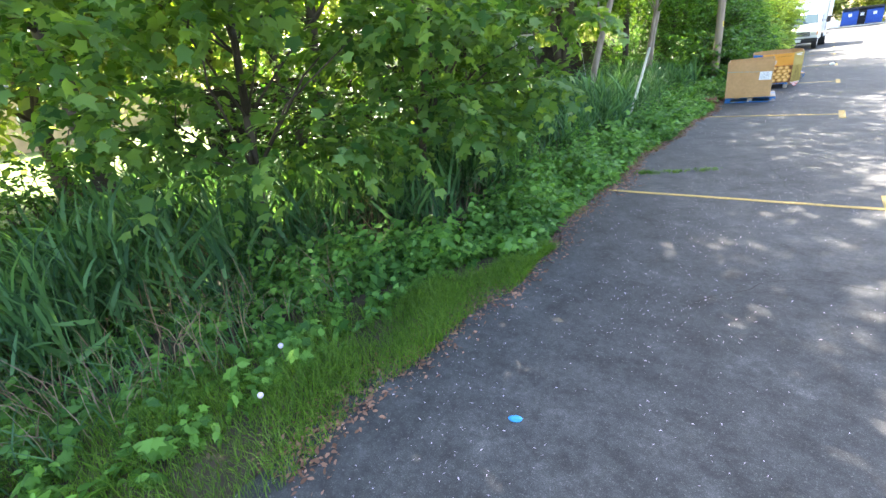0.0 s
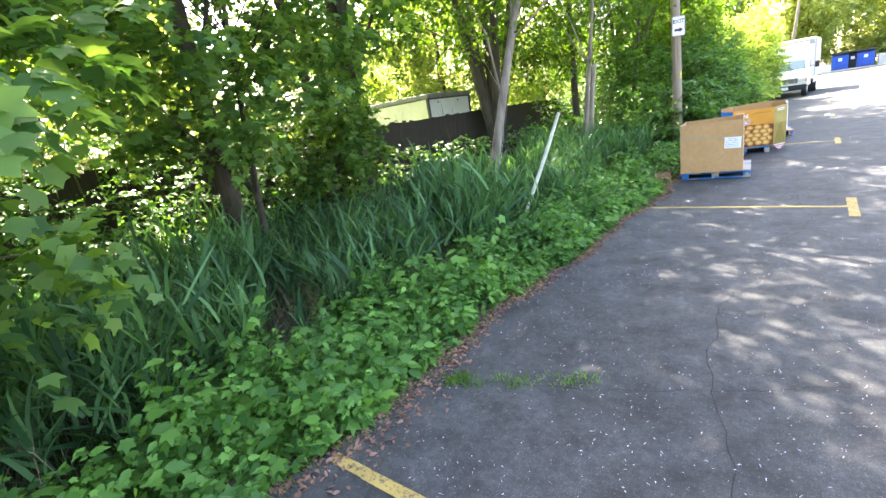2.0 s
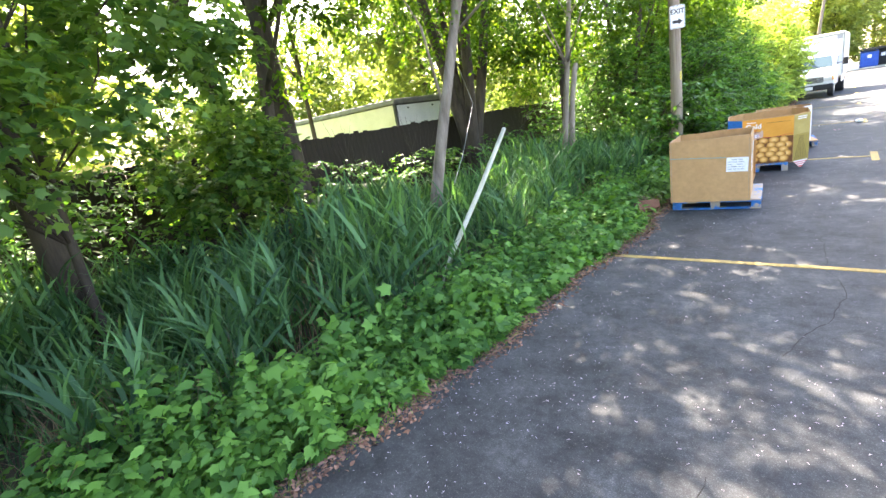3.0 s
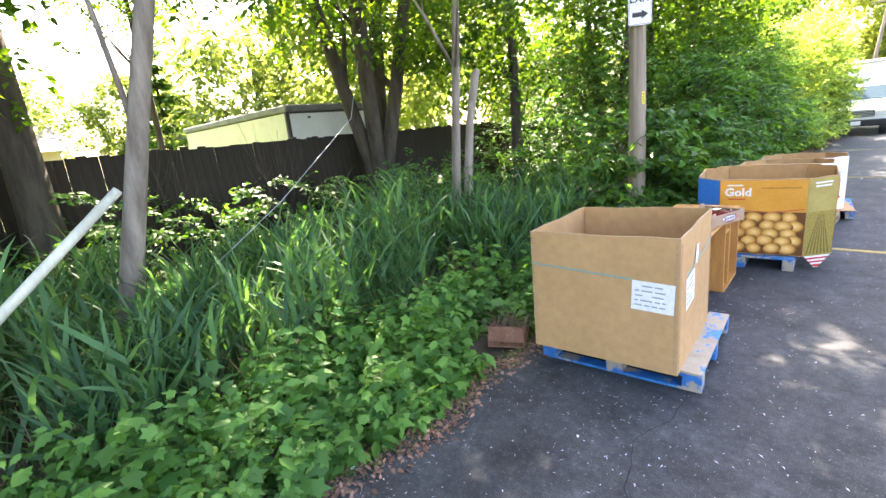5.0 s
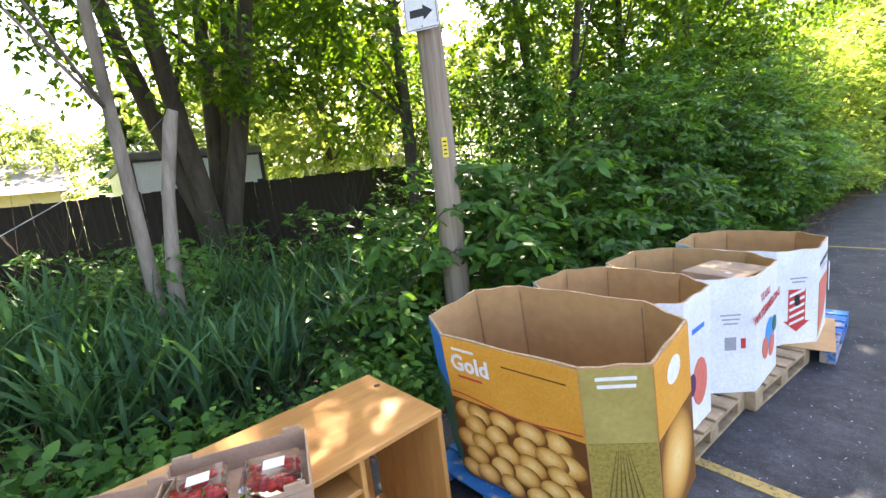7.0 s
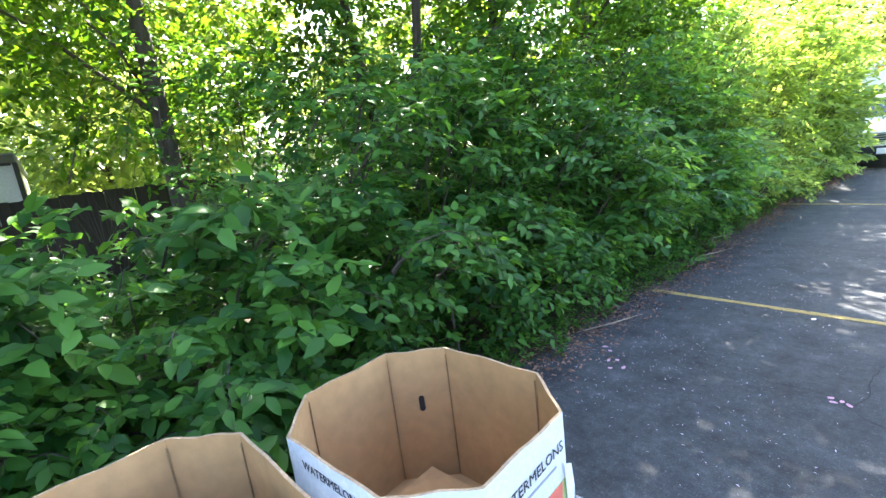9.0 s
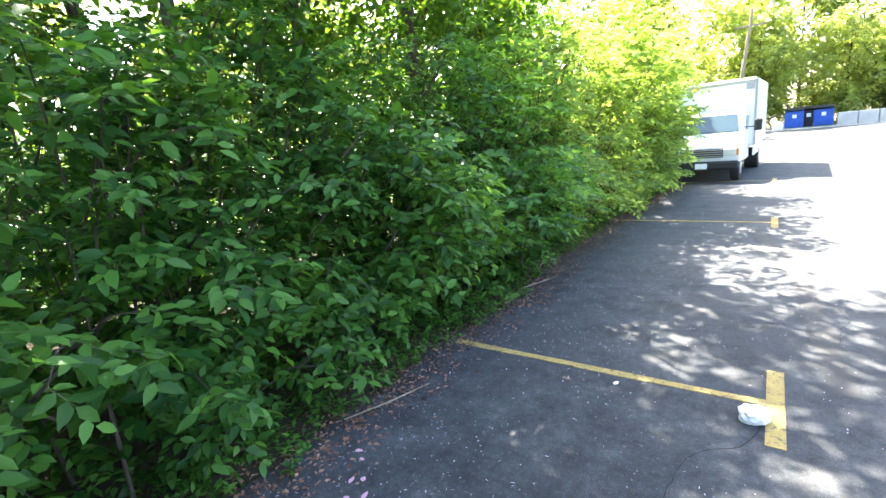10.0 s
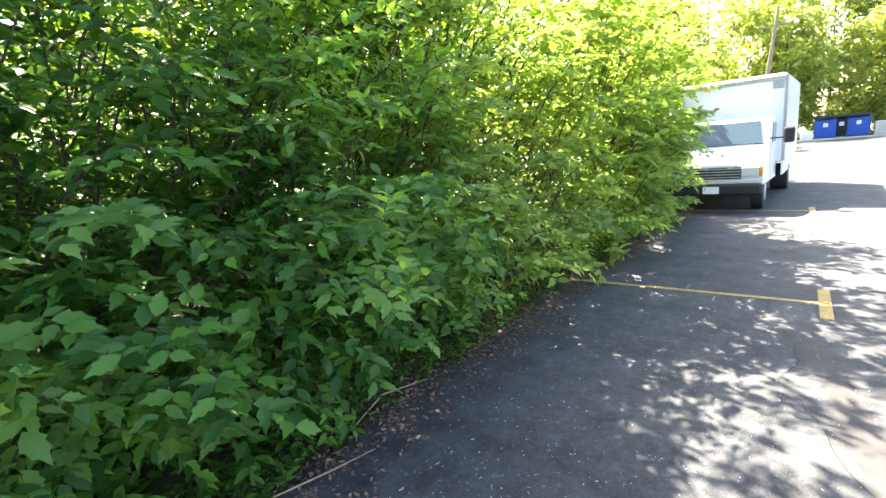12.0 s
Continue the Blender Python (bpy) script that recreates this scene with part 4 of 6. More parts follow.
def litter():
    rng = rgen(11)
    n = 24000
    y = rng.uniform(-13.5, 26, n)
    x = np.abs(rng.normal(0, 1.5, n)) + edge_x(y) + 0.05
    x = np.where(rng.random(n) < 0.3, rng.uniform(0.1, 4.5, n), x)
    thick = rng.random(n) < 0.45 + 0.5 * np.sin(x * 2.3 + np.sin(y * 1.1) * 2) * np.sin(y * 1.7 + x)
    x, y = x[thick], y[thick]
    n = len(x)
    b = np.stack([x, y, np.full(n, 0.004)], 1)
    a = np.stack([rng.normal(0, 1, n), rng.normal(0, 1, n), rng.normal(0, 0.08, n)], 1)
    u = np.stack([rng.normal(0, 0.25, n), rng.normal(0, 0.25, n), np.ones(n)], 1)
    ob = leaf_mesh("fallen_petals", OVAL, b, a, u, rng.uniform(0.008, 0.030, n) * rng.uniform(0.4, 1.2, n), PETAL, width=rng.uniform(0.005, 0.018, n))
    tagged(ob, "small whitish petals and seeds scattered over the asphalt", "petals", kind="stuff")
    n = 21000
    y = rng.uniform(-12, 26, n)
    wide = np.where(y > 8, 0.21, np.where(y < -5, 0.12, 0.07))
    x = edge_x(y) + 0.07 + rng.normal(0, 1, n) * wide
    b = np.stack([x, y, np.where(x > edge_x(y) + 0.06, 0.004, 0.0) + rng.random(n) * 0.008], 1)
    a = np.stack([rng.normal(0, 1, n), rng.normal(0, 1, n), rng.normal(0, 0.2, n)], 1)
    u = np.stack([rng.normal(0, 0.5, n), rng.normal(0, 0.5, n), np.ones(n)], 1)
    ob = leaf_mesh("leaf_litter", LONG_OVAL, b, a, u, rng.uniform(0.016, 0.055, n), LITTER)
    tagged(ob, "brown dead leaves and twigs along the asphalt edge", "leaf litter", kind="stuff")


litter()


def scrap(m, size, material, label, seed, name="paper_scrap", category="litter", crumple=0.4):
    """A crumpled sheet or bag: a sharp-creased, uneven lump."""
    rng = rgen(seed)
    bm = bmesh.new()
    bmesh.ops.create_icosphere(bm, subdivisions=3, radius=0.5)
    lobes = rng.normal(0, 1, (14, 3))
    for v in bm.verts:
        d = np.array(v.co.normalized())
        k = 1 + crumple * (np.max(lobes @ d) / 3.2 - 0.5) + crumple * 0.35 * (rng.random() - 0.5)
        v.co = Vector((v.co.x * size[0] * k, v.co.y * size[1] * k, max(0.0, v.co.z + 0.25) * size[2] * 1.3 * k))
    ob = mesh_object(name, bm, material)
    ob.matrix_world = m
    tagged(ob, label, category, group="litter on the asphalt")


for i, (x, y, s) in enumerate(((-0.03, 0.42, 0.06), (-0.02, -0.64, 0.09), (0.12, 0.51, 0.04), (-0.03, -0.9, 0.06), (0.10, -0.42, 0.05), (1.74, 12.54, 0.09), (1.0, 1.5, 0.03))):
    scrap(pose(x, y, 0.003, 0, 0, 50 * i), (s * 0.7, s * 0.4, 0.008), LABEL, "crumpled white paper scrap on the asphalt", 70 + i, crumple=1.0)
scrap(pose(2.62, 12.45, 0.003, 0, 0, 20), (0.17, 0.15, 0.09), LABEL, "crumpled white plastic bag on the asphalt", 90, "plastic_bag", "plastic bag", 0.8)
scrap(pose(1.11, -10.97, 0.003, 0, 0, 20), (0.09, 0.05, 0.02), CYAN, "small crushed blue wrapper on the asphalt", 91, "wrapper", "litter", 0.5)
PINKPAPER = plain("pink_paper", (0.60, 0.34, 0.42), 0.8)
for i, (x, y) in enumerate(((2.12, 11.05), (2.16, 11.09), (2.20, 11.06), (2.10, 11.10), (0.66, 10.78), (0.58, 10.95), (0.74, 10.66), (0.72, 10.82), (0.50, 11.0), (0.82, 10.73))):
    scrap(pose(x, y, 0.002, 0, 0, 70 * i), (0.045 - 0.004 * (i % 4), 0.026, 0.005), PINKPAPER, "pale pink torn paper on the asphalt", 93 + i, crumple=1.1)


for i, pts in enumerate((((0.16, 13.9, 0.012), (0.10, 14.3, 0.03), (0.22, 14.7, 0.015), (0.30, 15.0, 0.01)), ((-0.02, 15.1, 0.012), (-0.12, 15.5, 0.04), (0.02, 15.9, 0.02)), ((0.15, 11.2, 0.01), (0.3, 11.5, 0.02), (0.42, 11.9, 0.01)))):
    tw = thing("fallen_branch", pose(0, 0, 0), "thin pale bare twig lying at the asphalt edge", "twig", "fallen twigs")
    part("stick", tubed(pts, [0.007] * (len(pts) - 1) + [0.003], 6), POLE_WOOD, tw, smooth=True)
scrap(pose(-1.82, -5.94, 0.0, 0, 0, 30), (0.22, 0.16, 0.30), plain("faded_orange_plastic", (0.55, 0.20, 0.07), 0.6), "faded orange plastic rubbish among the reeds", 99, "plastic_rubbish", "rubbish", 0.8)


def produce_tray():
    t = thing("broken_crate", pose(-0.11, 2.36, 0.0, 0, 0, 28), "broken reddish-brown tray of dried plants beside the box", "crate")
    red = surface("reddish_card", (0.15, 0.065, 0.04), (0.27, 0.13, 0.08), 8.0, 60.0, 0.85, 0.2)
    part("front", boxed((0, -0.2, 0.07), (0.30, 0.012, 0.13), 0.003, pose(0, 0, 0, -14)), red, t)
    part("side", boxed((0.15, 0.0, 0.06), (0.012, 0.40, 0.11), 0.003), red, t)
    part("side", boxed((-0.15, 0.0, 0.06), (0.012, 0.40, 0.11), 0.003), red, t)
    part("tray_floor", boxed((0, 0, 0.012), (0.30, 0.40, 0.012)), red, t)
    rng = rgen(12)
    n = 160
    blades("dried_stalks", rng, rng.uniform(-0.14, 0.14, n), rng.uniform(-0.18, 0.2, n), np.full(n, 0.02), rng.uniform(0.1, 0.34, n), rng.uniform(0.004, 0.01, n), rng.uniform(0.4, 1.4, n), REED_DRY, t)


produce_tray()


def cracks():
    rng = rgen(13)
    dark = plain("crack_fill", (0.012, 0.012, 0.012), 0.95)
    bm = bmesh.new()
    for x, y, a, ln in ((1.6, -9.3, 20, 2.2), (2.0, -1.9, 80, 3.2), (1.5, 0.9, 95, 3.0), (2.3, 1.2, 70, 2.6), (1.5, 11.2, -25, 2.4), (2.2, 11.0, 60, 2.0), (0.2, -5.42, 25, 2.6), (2.4, -6.5, 85, 3.5), (3.1, 13.5, 95, 6), (2.2, -11.2, 10, 1.5), (2.6, 3.4, 80, 3), (3.2, -3, 95, 4)):
        p, d = Vector((x, y, 0.0015)), radians(a)
        prev = None
        for k in range(int(ln / 0.06)):
            d += rng.normal(0, 0.22)
            d += (radians(a) - d) * 0.15
            p = p + Vector((math.cos(d), math.sin(d), 0)) * 0.06
            w = 0.0012 + 0.0028 * rng.random()
            side = Vector((-math.sin(d), math.cos(d), 0)) * w
            row = (bm.verts.new(p - side), bm.verts.new(p + side))
            if prev:
                bm.faces.new((prev[0], row[0], row[1], prev[1]))
            prev = row
    ob = mesh_object("asphalt_crack", bm, dark)
    tagged(ob, "thin dark cracks winding through the asphalt", "crack", kind="stuff")
    rubber = surface("tyre_rubbed_asphalt", (0.022, 0.022, 0.023), (0.045, 0.043, 0.042), 5.0, 90.0, 0.75, 0.3)
    for off in (0.0, 1.55):
        bm, prev = bmesh.new(), None
        for k in range(46):
            y = 13.0 + k * 0.12
            x = 3.10 - 0.021 * (y - 13.0) ** 2 + 0.012 * math.sin(y * 3) + off
            w = 0.085 + 0.012 * math.sin(y * 5)
            row = (bm.verts.new((x - w, y, 0.002)), bm.verts.new((x + w, y, 0.002)))
            if prev:
                bm.faces.new((prev[0], prev[1], row[1], row[0]))
            prev = row
        tagged(mesh_object("tyre_mark", bm, rubber), "dark curved tyre mark rubbed into the asphalt", "tyre mark", group="tyre marks", kind="structure")
    n = 900
    t = rng.random(n) ** 1.6
    x = 0.25 + t * 1.0 + rng.normal(0, 0.05, n)
    y = -5.42 + t * 0.47 + 0.05 * np.sin(t * 23) + rng.normal(0, 0.04, n)
    keep = np.sin(t * 17) + np.sin(t * 41) > rng.uniform(-0.8, 0.8, n)
    x, y = x[keep], y[keep]
    n = len(x)
    g = blades("crack_grass", rng, x, y, np.full(n, 0.0), rng.uniform(0.02, 0.075, n), rng.uniform(0.004, 0.010, n), rng.uniform(0.3, 1.2, n), GRASS, seg=2)
    tagged(g, "short green grass growing in a crack of the asphalt", "grass", kind="stuff")


cracks()

# ---------------------------------------------------------------- plants
DIAMOND = (np.array([(0, 0, 0), (0.27, 0.45, 0.06), (0, 1, -0.10), (-0.27, 0.45, 0.06)], float), [(0, 1, 2), (0, 2, 3)])
REED_LEAF = (np.array([(-0.5, 0, 0), (0.5, 0, 0), (-0.62, 0.35, 0.06), (0.62, 0.35, 0.06), (-0.42, 0.7, 0.02), (0.42, 0.7, 0.02), (0, 1, -0.12)], float),
             [(0, 1, 3), (0, 3, 2), (2, 3, 5), (2, 5, 4), (4, 5, 6)])


def reed_bed():
    rng = rgen(3)
    n = 7600
    y = rng.uniform(-13.5, 7.5, n)
    x = -0.95 - rng.random(n) ** 0.9 * np.where((y > -2) & (y < 5), 2.9, 3.9)
    x -= 0.3 * np.maximum(0, np.sin(y * 0.8)) + np.where(y > 4.5, 0.12 * (y - 4.5), 0) - np.where(y < -10, 0.2 * (-10 - y), 0) * 0.3
    x = np.where(y < -9, x - 0.9, x)
    patchy = np.sin(y * 2.3 + 1) * np.sin(x * 2.6 + 0.6 * y) + 0.4 * np.sin(y * 5.1 + x * 3) + rng.normal(0, 0.35, n)
    keep = patchy > -0.15
    x, y = x[keep], y[keep]
    n = len(x)
    h = rng.uniform(0.55, 1.25, n) * (0.82 + 0.22 * np.sin(y * 1.3 + x) + 0.10 * np.sin(y * 4.1 - x * 2))
    lean = rng.normal(0, 0.16, (n, 2))
    base = np.stack([x, y, np.full(n, -0.03)], 1)
    way = np.stack([lean[:, 0], lean[:, 1], np.ones(n)], 1)
    stalks = blades("reed_stalks", rng, x, y, base[:, 2], h, rng.uniform(0.008, 0.014, n), np.abs(lean[:, 0]), REED)
    tagged(stalks, "upright green reed stalks in a thick bed", "reeds", kind="stuff")
    per = 7
    t = (0.18 + 0.8 * (np.arange(per) + rng.random((n, per)) * 0.6) / per)
    p = base[:, None] + way[:, None] * (h[:, None] * t)[..., None] * 0.92
    a = rng.uniform(0, math.tau, (n, per))
    out = rng.uniform(0.15, 1.0, (n, per))
    along = np.stack([np.cos(a) * out, np.sin(a) * out, np.ones((n, per)) * rng.uniform(0.45, 1.3, (n, per))], 2)
    up = np.stack([np.cos(a), np.sin(a), np.full((n, per), 0.5)], 2) * -1 + rng.normal(0, 0.2, (n, per, 3))
    ln = rng.uniform(0.26, 0.62, n * per)
    leaves = leaf_mesh("reed_leaves", REED_LEAF, p.reshape(-1, 3), along.reshape(-1, 3), up.reshape(-1, 3), ln, REED, width=rng.uniform(0.012, 0.036, n * per))
    tagged(leaves, "broad blue-green reed leaves above the weeds", "reeds", kind="stuff")
    n = 3600
    y = rng.uniform(-13.5, 6, n)
    x = -1.0 - rng.random(n) * 3.4
    dry = blades("dry_grass", rng, x, y, np.full(n, -0.03), rng.uniform(0.2, 0.85, n), rng.uniform(0.006, 0.012, n), rng.uniform(0.1, 1.2, n), REED_DRY)
    tagged(dry, "dry straw-coloured stalks among the reeds", "dry grass", kind="stuff")
    n = 9000
    y = rng.uniform(-13.5, 8, n)
    x = -0.9 - rng.random(n) * 4.3
    low = blades("undergrowth_grass", rng, x, y, np.full(n, -0.03), rng.uniform(0.2, 0.6, n), rng.uniform(0.008, 0.018, n), rng.uniform(0.3, 1.1, n), REED)
    tagged(low, "shorter green grass under the reeds", "grass", kind="stuff")


def weed_strip():
    rng = rgen(5)
    n = 5000
    y = np.concatenate([rng.uniform(-10.8, 6.4, n), rng.uniform(-14.5, -9.0, 800)])
    n = len(y)
    lawn_part = np.arange(n) >= 5000
    wide = 1.2 + 0.3 * np.sin(y * 0.9) + np.where(y > 1.5, -0.2, 0)
    off = rng.random(n) ** 1.05 * wide
    off = np.where(y < -9, off + 0.45 + 0.5 * (-9 - y), off)
    off = np.where(lawn_part, rng.uniform(0.5, 2.9, n), off)
    x = edge_x(y) + 0.0 - off
    clump = 0.75 + 0.35 * np.sin(y * 3.3 + x * 2) * np.sin(x * 4.1)
    h = rng.uniform(0.16, 0.68, n) * np.clip(0.45 + (edge_x(y) - x) * 0.9, 0.4, 1.1) * clump
    h = np.where(lawn_part, rng.uniform(0.06, 0.2, n), h)
    base = np.stack([x, y, np.full(n, -0.02)], 1)
    way = np.stack([rng.normal(0.08, 0.3, n), rng.normal(0, 0.3, n), np.ones(n)], 1)
    b, a, u, k = shoots(rng, base, way, h, 12, 0.0, 1.2)
    a[:, 2] = rng.normal(-0.30, 0.42, len(a))
    u = u * np.array([1.1, 1.1, 0.9]) + np.array([0.35, -0.15, 0])
    sz = rng.uniform(0.045, 0.115, len(b)) * rng.uniform(0.6, 1.35, n)[k]
    free = (np.abs(b[:, 1] - 2.25) > 0.36) | (b[:, 0] < -0.38)      # the crate stands clear of the weeds
    b, a, u, k, sz = b[free], a[free], u[free], k[free], sz[free]
    narrow = k % 5 < 3
    weeds = leaf_mesh("weeds", WEED_LEAF, b[~narrow], a[~narrow], u[~narrow], sz[~narrow], WEED)
    pointed = leaf_mesh("pointed_weeds", TOOTHED, b[narrow], a[narrow], u[narrow], sz[narrow] * 1.1, WEED)
    tagged(pointed, "green weeds with toothed pointed leaves along the asphalt edge", "weeds", kind="stuff")
    tagged(weeds, "bright green leafy weeds along the asphalt edge", "weeds", kind="stuff")
    n = 2600
    y = rng.uniform(6.6, 27, n)
    x = edge_x(y) + 0.10 - rng.random(n) ** 0.8 * 0.75
    base = np.stack([x, y, np.full(n, -0.02)], 1)
    way = np.stack([rng.normal(0.15, 0.4, n), rng.normal(0, 0.4, n), np.ones(n)], 1)
    b, a, u, k = shoots(rng, base, way, rng.uniform(0.05, 0.26, n), 8, 0.0, 1.2)
    foot = leaf_mesh("ground_cover", OVAL, b, a, u, rng.uniform(0.03, 0.075, len(b)), BUSH)
    tagged(foot, "low dark green ground cover at the foot of the bushes", "ground cover", kind="stuff")
    n = 46000
    y = rng.uniform(-16, -8.6, n)
    x = edge_x(y) + 0.16 - rng.random(n) * np.clip(0.05 - 0.5 * (y + 8.6), 0.05, 2.8)
    some = rng.random(n) < 0.88 + 0.35 * np.sin(x * 3.1 + 1) * np.sin(y * 2.2) + 0.3 * np.sin(y * 5.3 + x * 4)
    x, y = x[some], y[some]
    n = len(x)
    lawn = blades("lawn", rng, x, y, np.full(n, -0.03), rng.uniform(0.06, 0.21, n) * (1 + 0.5 * np.sin(x * 5) * np.sin(y * 4)), rng.uniform(0.004, 0.009, n), rng.uniform(0.2, 1.1, n), GRASS, seg=2)
    tagged(lawn, "rough green lawn verge beside the asphalt", "grass", kind="stuff")
    n = 5200
    y = rng.uniform(-8, 6, n)
    x = edge_x(y) + 0.04 + rng.normal(0, 0.05, n)
    fringe = blades("edge_grass", rng, x, y, np.full(n, -0.02), rng.uniform(0.02, 0.10, n), rng.uniform(0.004, 0.007, n), rng.uniform(0.2, 1.2, n), GRASS, seg=2)
    tagged(fringe, "thin grass fringe at the asphalt edge", "grass", kind="stuff")
    # dandelion clocks
    for i, (xx, yy) in enumerate(((-0.62, -11.35), (-0.25, -11.75), (-1.55, -9.0))):
        t = thing("dandelion", pose(xx, yy, -0.02), "white dandelion seed head on a thin stalk", "flower", "dandelions")
        part("stalk", tubed([(0, 0, 0), (0.01, 0, 0.2)], [0.003, 0.002], 5), STEM, t)
        bm = bmesh.new()
        bmesh.ops.create_icosphere(bm, subdivisions=2, radius=0.02, matrix=Matrix.Translation((0.01, 0, 0.215)))
        part("seed_head", bm, PETAL, t)


def boughs(rng, root, tip, twigs, per, size, shape, material, parent, arch=0.22):
    """Arching branches from root to tip, with leafy twigs set alternately along their outer part."""
    n = len(root)
    d = tip - root
    ln = np.linalg.norm(d, axis=1, keepdims=True)
    way = d / ln
    side = np.cross(way, np.array([0, 0, 1.0]))
    side /= np.linalg.norm(side, axis=1, keepdims=True) + 1e-9
    t = np.linspace(0.30, 1.0, twigs)[None] + rng.normal(0, 0.03, (n, twigs))
    p = root[:, None] + d[:, None] * t[..., None]
    p[..., 2] += arch * ln * np.sin(np.clip(t, 0, 1) * math.pi)
    sgn = np.where(np.arange(twigs) % 2, 1.0, -1.0)[None, :, None]
    tw = way[:, None] * 0.65 + side[:, None] * sgn * (1.15 - t[..., None] * 0.75) + rng.normal(0, 0.18, (n, twigs, 3))
    tw[..., 2] -= 0.22 * t + 0.05
    tl = rng.uniform(0.20, 0.36, (n, twigs)) * (1.15 - 0.35 * t)
    b, a, u, k = shoots(rng, p.reshape(-1, 3), tw.reshape(-1, 3), tl.reshape(-1), per, 0.30)
    u[:, 0] += 0.30
    sz = rng.uniform(*size, len(b)) * np.repeat(rng.uniform(0.7, 1.15, n), twigs)[k]
    keep = b[:, 2] > 0.03
    leaf_mesh("foliage", shape, b[keep], a[keep], u[keep], sz[keep], material, parent)["kind"] = "stuff"
    strip = (np.array([(-0.5, 0, 0), (0.5, 0, 0), (0, 1, -0.10)], float), [(0, 1, 2)])
    leaf_mesh("twig", strip, p.reshape(-1, 3), tw.reshape(-1, 3), np.tile(np.array([0.2, 0.1, 1.0]), (n * twigs, 1)), tl.reshape(-1) * 1.05, STEM, parent, width=np.full(n * twigs, 0.005))["kind"] = "stuff"
    bm = bmesh.new()
    for i in range(n):
        pts = []
        for q in (0.0, 0.35, 0.7, 1.0):
            v = root[i] + d[i] * q
            pts.append((v[0], v[1], v[2] + arch * float(ln[i, 0]) * math.sin(q * math.pi)))
        tube(bm, pts, [0.011, 0.008, 0.005, 0.002], 4, False)
    part("bough", bm, BARK_DARK, parent)["kind"] = "stuff"


def bush(y0, y1, front, height, material, seed, label, shape=OVAL, size=(0.09, 0.15), dens=70, back=2.0, slope=0.5, per=7, group="bushes along the car park", many=13, reach=0.45, low=0.10):
    """A shrub along the edge between y0 and y1: arching leafy boughs before a darker inside, and woody stems."""
    rng = rgen(seed)
    yc = (y0 + y1) / 2
    wide = y1 - y0
    t = thing("bush", pose(front - 0.8, yc, 0), label, "bush", group)
    ph = seed * 1.7

    def face_at(y, z):
        lump = 0.30 * np.sin(y * 1.9 + ph) * np.cos(z * 1.7 + ph) + 0.18 * np.sin(y * 4.7 + z * 3.1 + ph)
        round_off = 0.45 * (np.abs(y - yc) / (wide / 2 + 0.3)) ** 3
        return front + lump - round_off - slope * (np.clip(z / height, 0, 1) ** 1.6) * height * 0.4 - 0.16 * np.exp(-z * 4.0)

    n = int((wide + 0.4) * height * dens)
    y = rng.uniform(y0 - 0.2, y1 + 0.2, n)
    z = rng.random(n) ** 1.15 * height * (0.84 + 0.14 * np.sin(y * 1.9 + ph))
    x = face_at(y, z) - 0.52 - rng.random(n) ** 1.2 * back
    base = np.stack([x - (front - 0.8), y - yc, z], 1)
    way = np.stack([0.6 + rng.normal(0, 0.5, n), rng.normal(0, 0.6, n), rng.normal(0.2, 0.5, n)], 1)
    b, a, u, k = shoots(rng, base, way, rng.uniform(0.18, 0.46, n), 8)
    sz = rng.uniform(*size, len(b)) * rng.uniform(0.65, 1.15, n)[k]
    keep = b[:, 2] > 0.02
    leaf_mesh("inner_foliage", LONG_OVAL, b[keep], a[keep], u[keep], sz[keep], material, t)["kind"] = "stuff"
    n = int(wide * height * many)
    y = rng.uniform(y0 - 0.15, y1 + 0.15, n)
    top = height * (0.88 + 0.14 * np.sin(y * 2.3 + ph))
    z = (low + (1 - low) * rng.random(n) ** 0.9) * top
    out = face_at(y, z) + np.clip(z / 0.8, 0, 1) * reach * (rng.random(n) ** 1.6) - 0.12
    tip = np.stack([out - (front - 0.8), y - yc, z], 1)
    root = np.stack([tip[:, 0] - rng.uniform(0.45, 0.95, n), tip[:, 1] + rng.normal(0, 0.28, n), tip[:, 2] * rng.uniform(0.55, 0.95, n)], 1)
    boughs(rng, root, tip, 7, per, size, shape, material, t)
    for i in range(int(wide * 3)):
        yy, xx = rng.uniform(y0, y1) - yc, rng.uniform(-1.0, 0.40)
        tp = rng.uniform(0.5, 0.9) * height
        dx, dy = rng.normal(0.0, 0.2) - slope * 0.4 * tp * (tp / height) ** 0.6, rng.normal(0, 0.35)
        pts = [(xx, yy, -0.05), (xx + dx * 0.3, yy + dy * 0.3, tp * 0.4), (xx + dx, yy + dy, tp)]
        r = rng.uniform(0.007, 0.018)
        part("stem", tubed(pts, [r, r * 0.75, r * 0.3], 5), BARK_DARK, t)
    return t


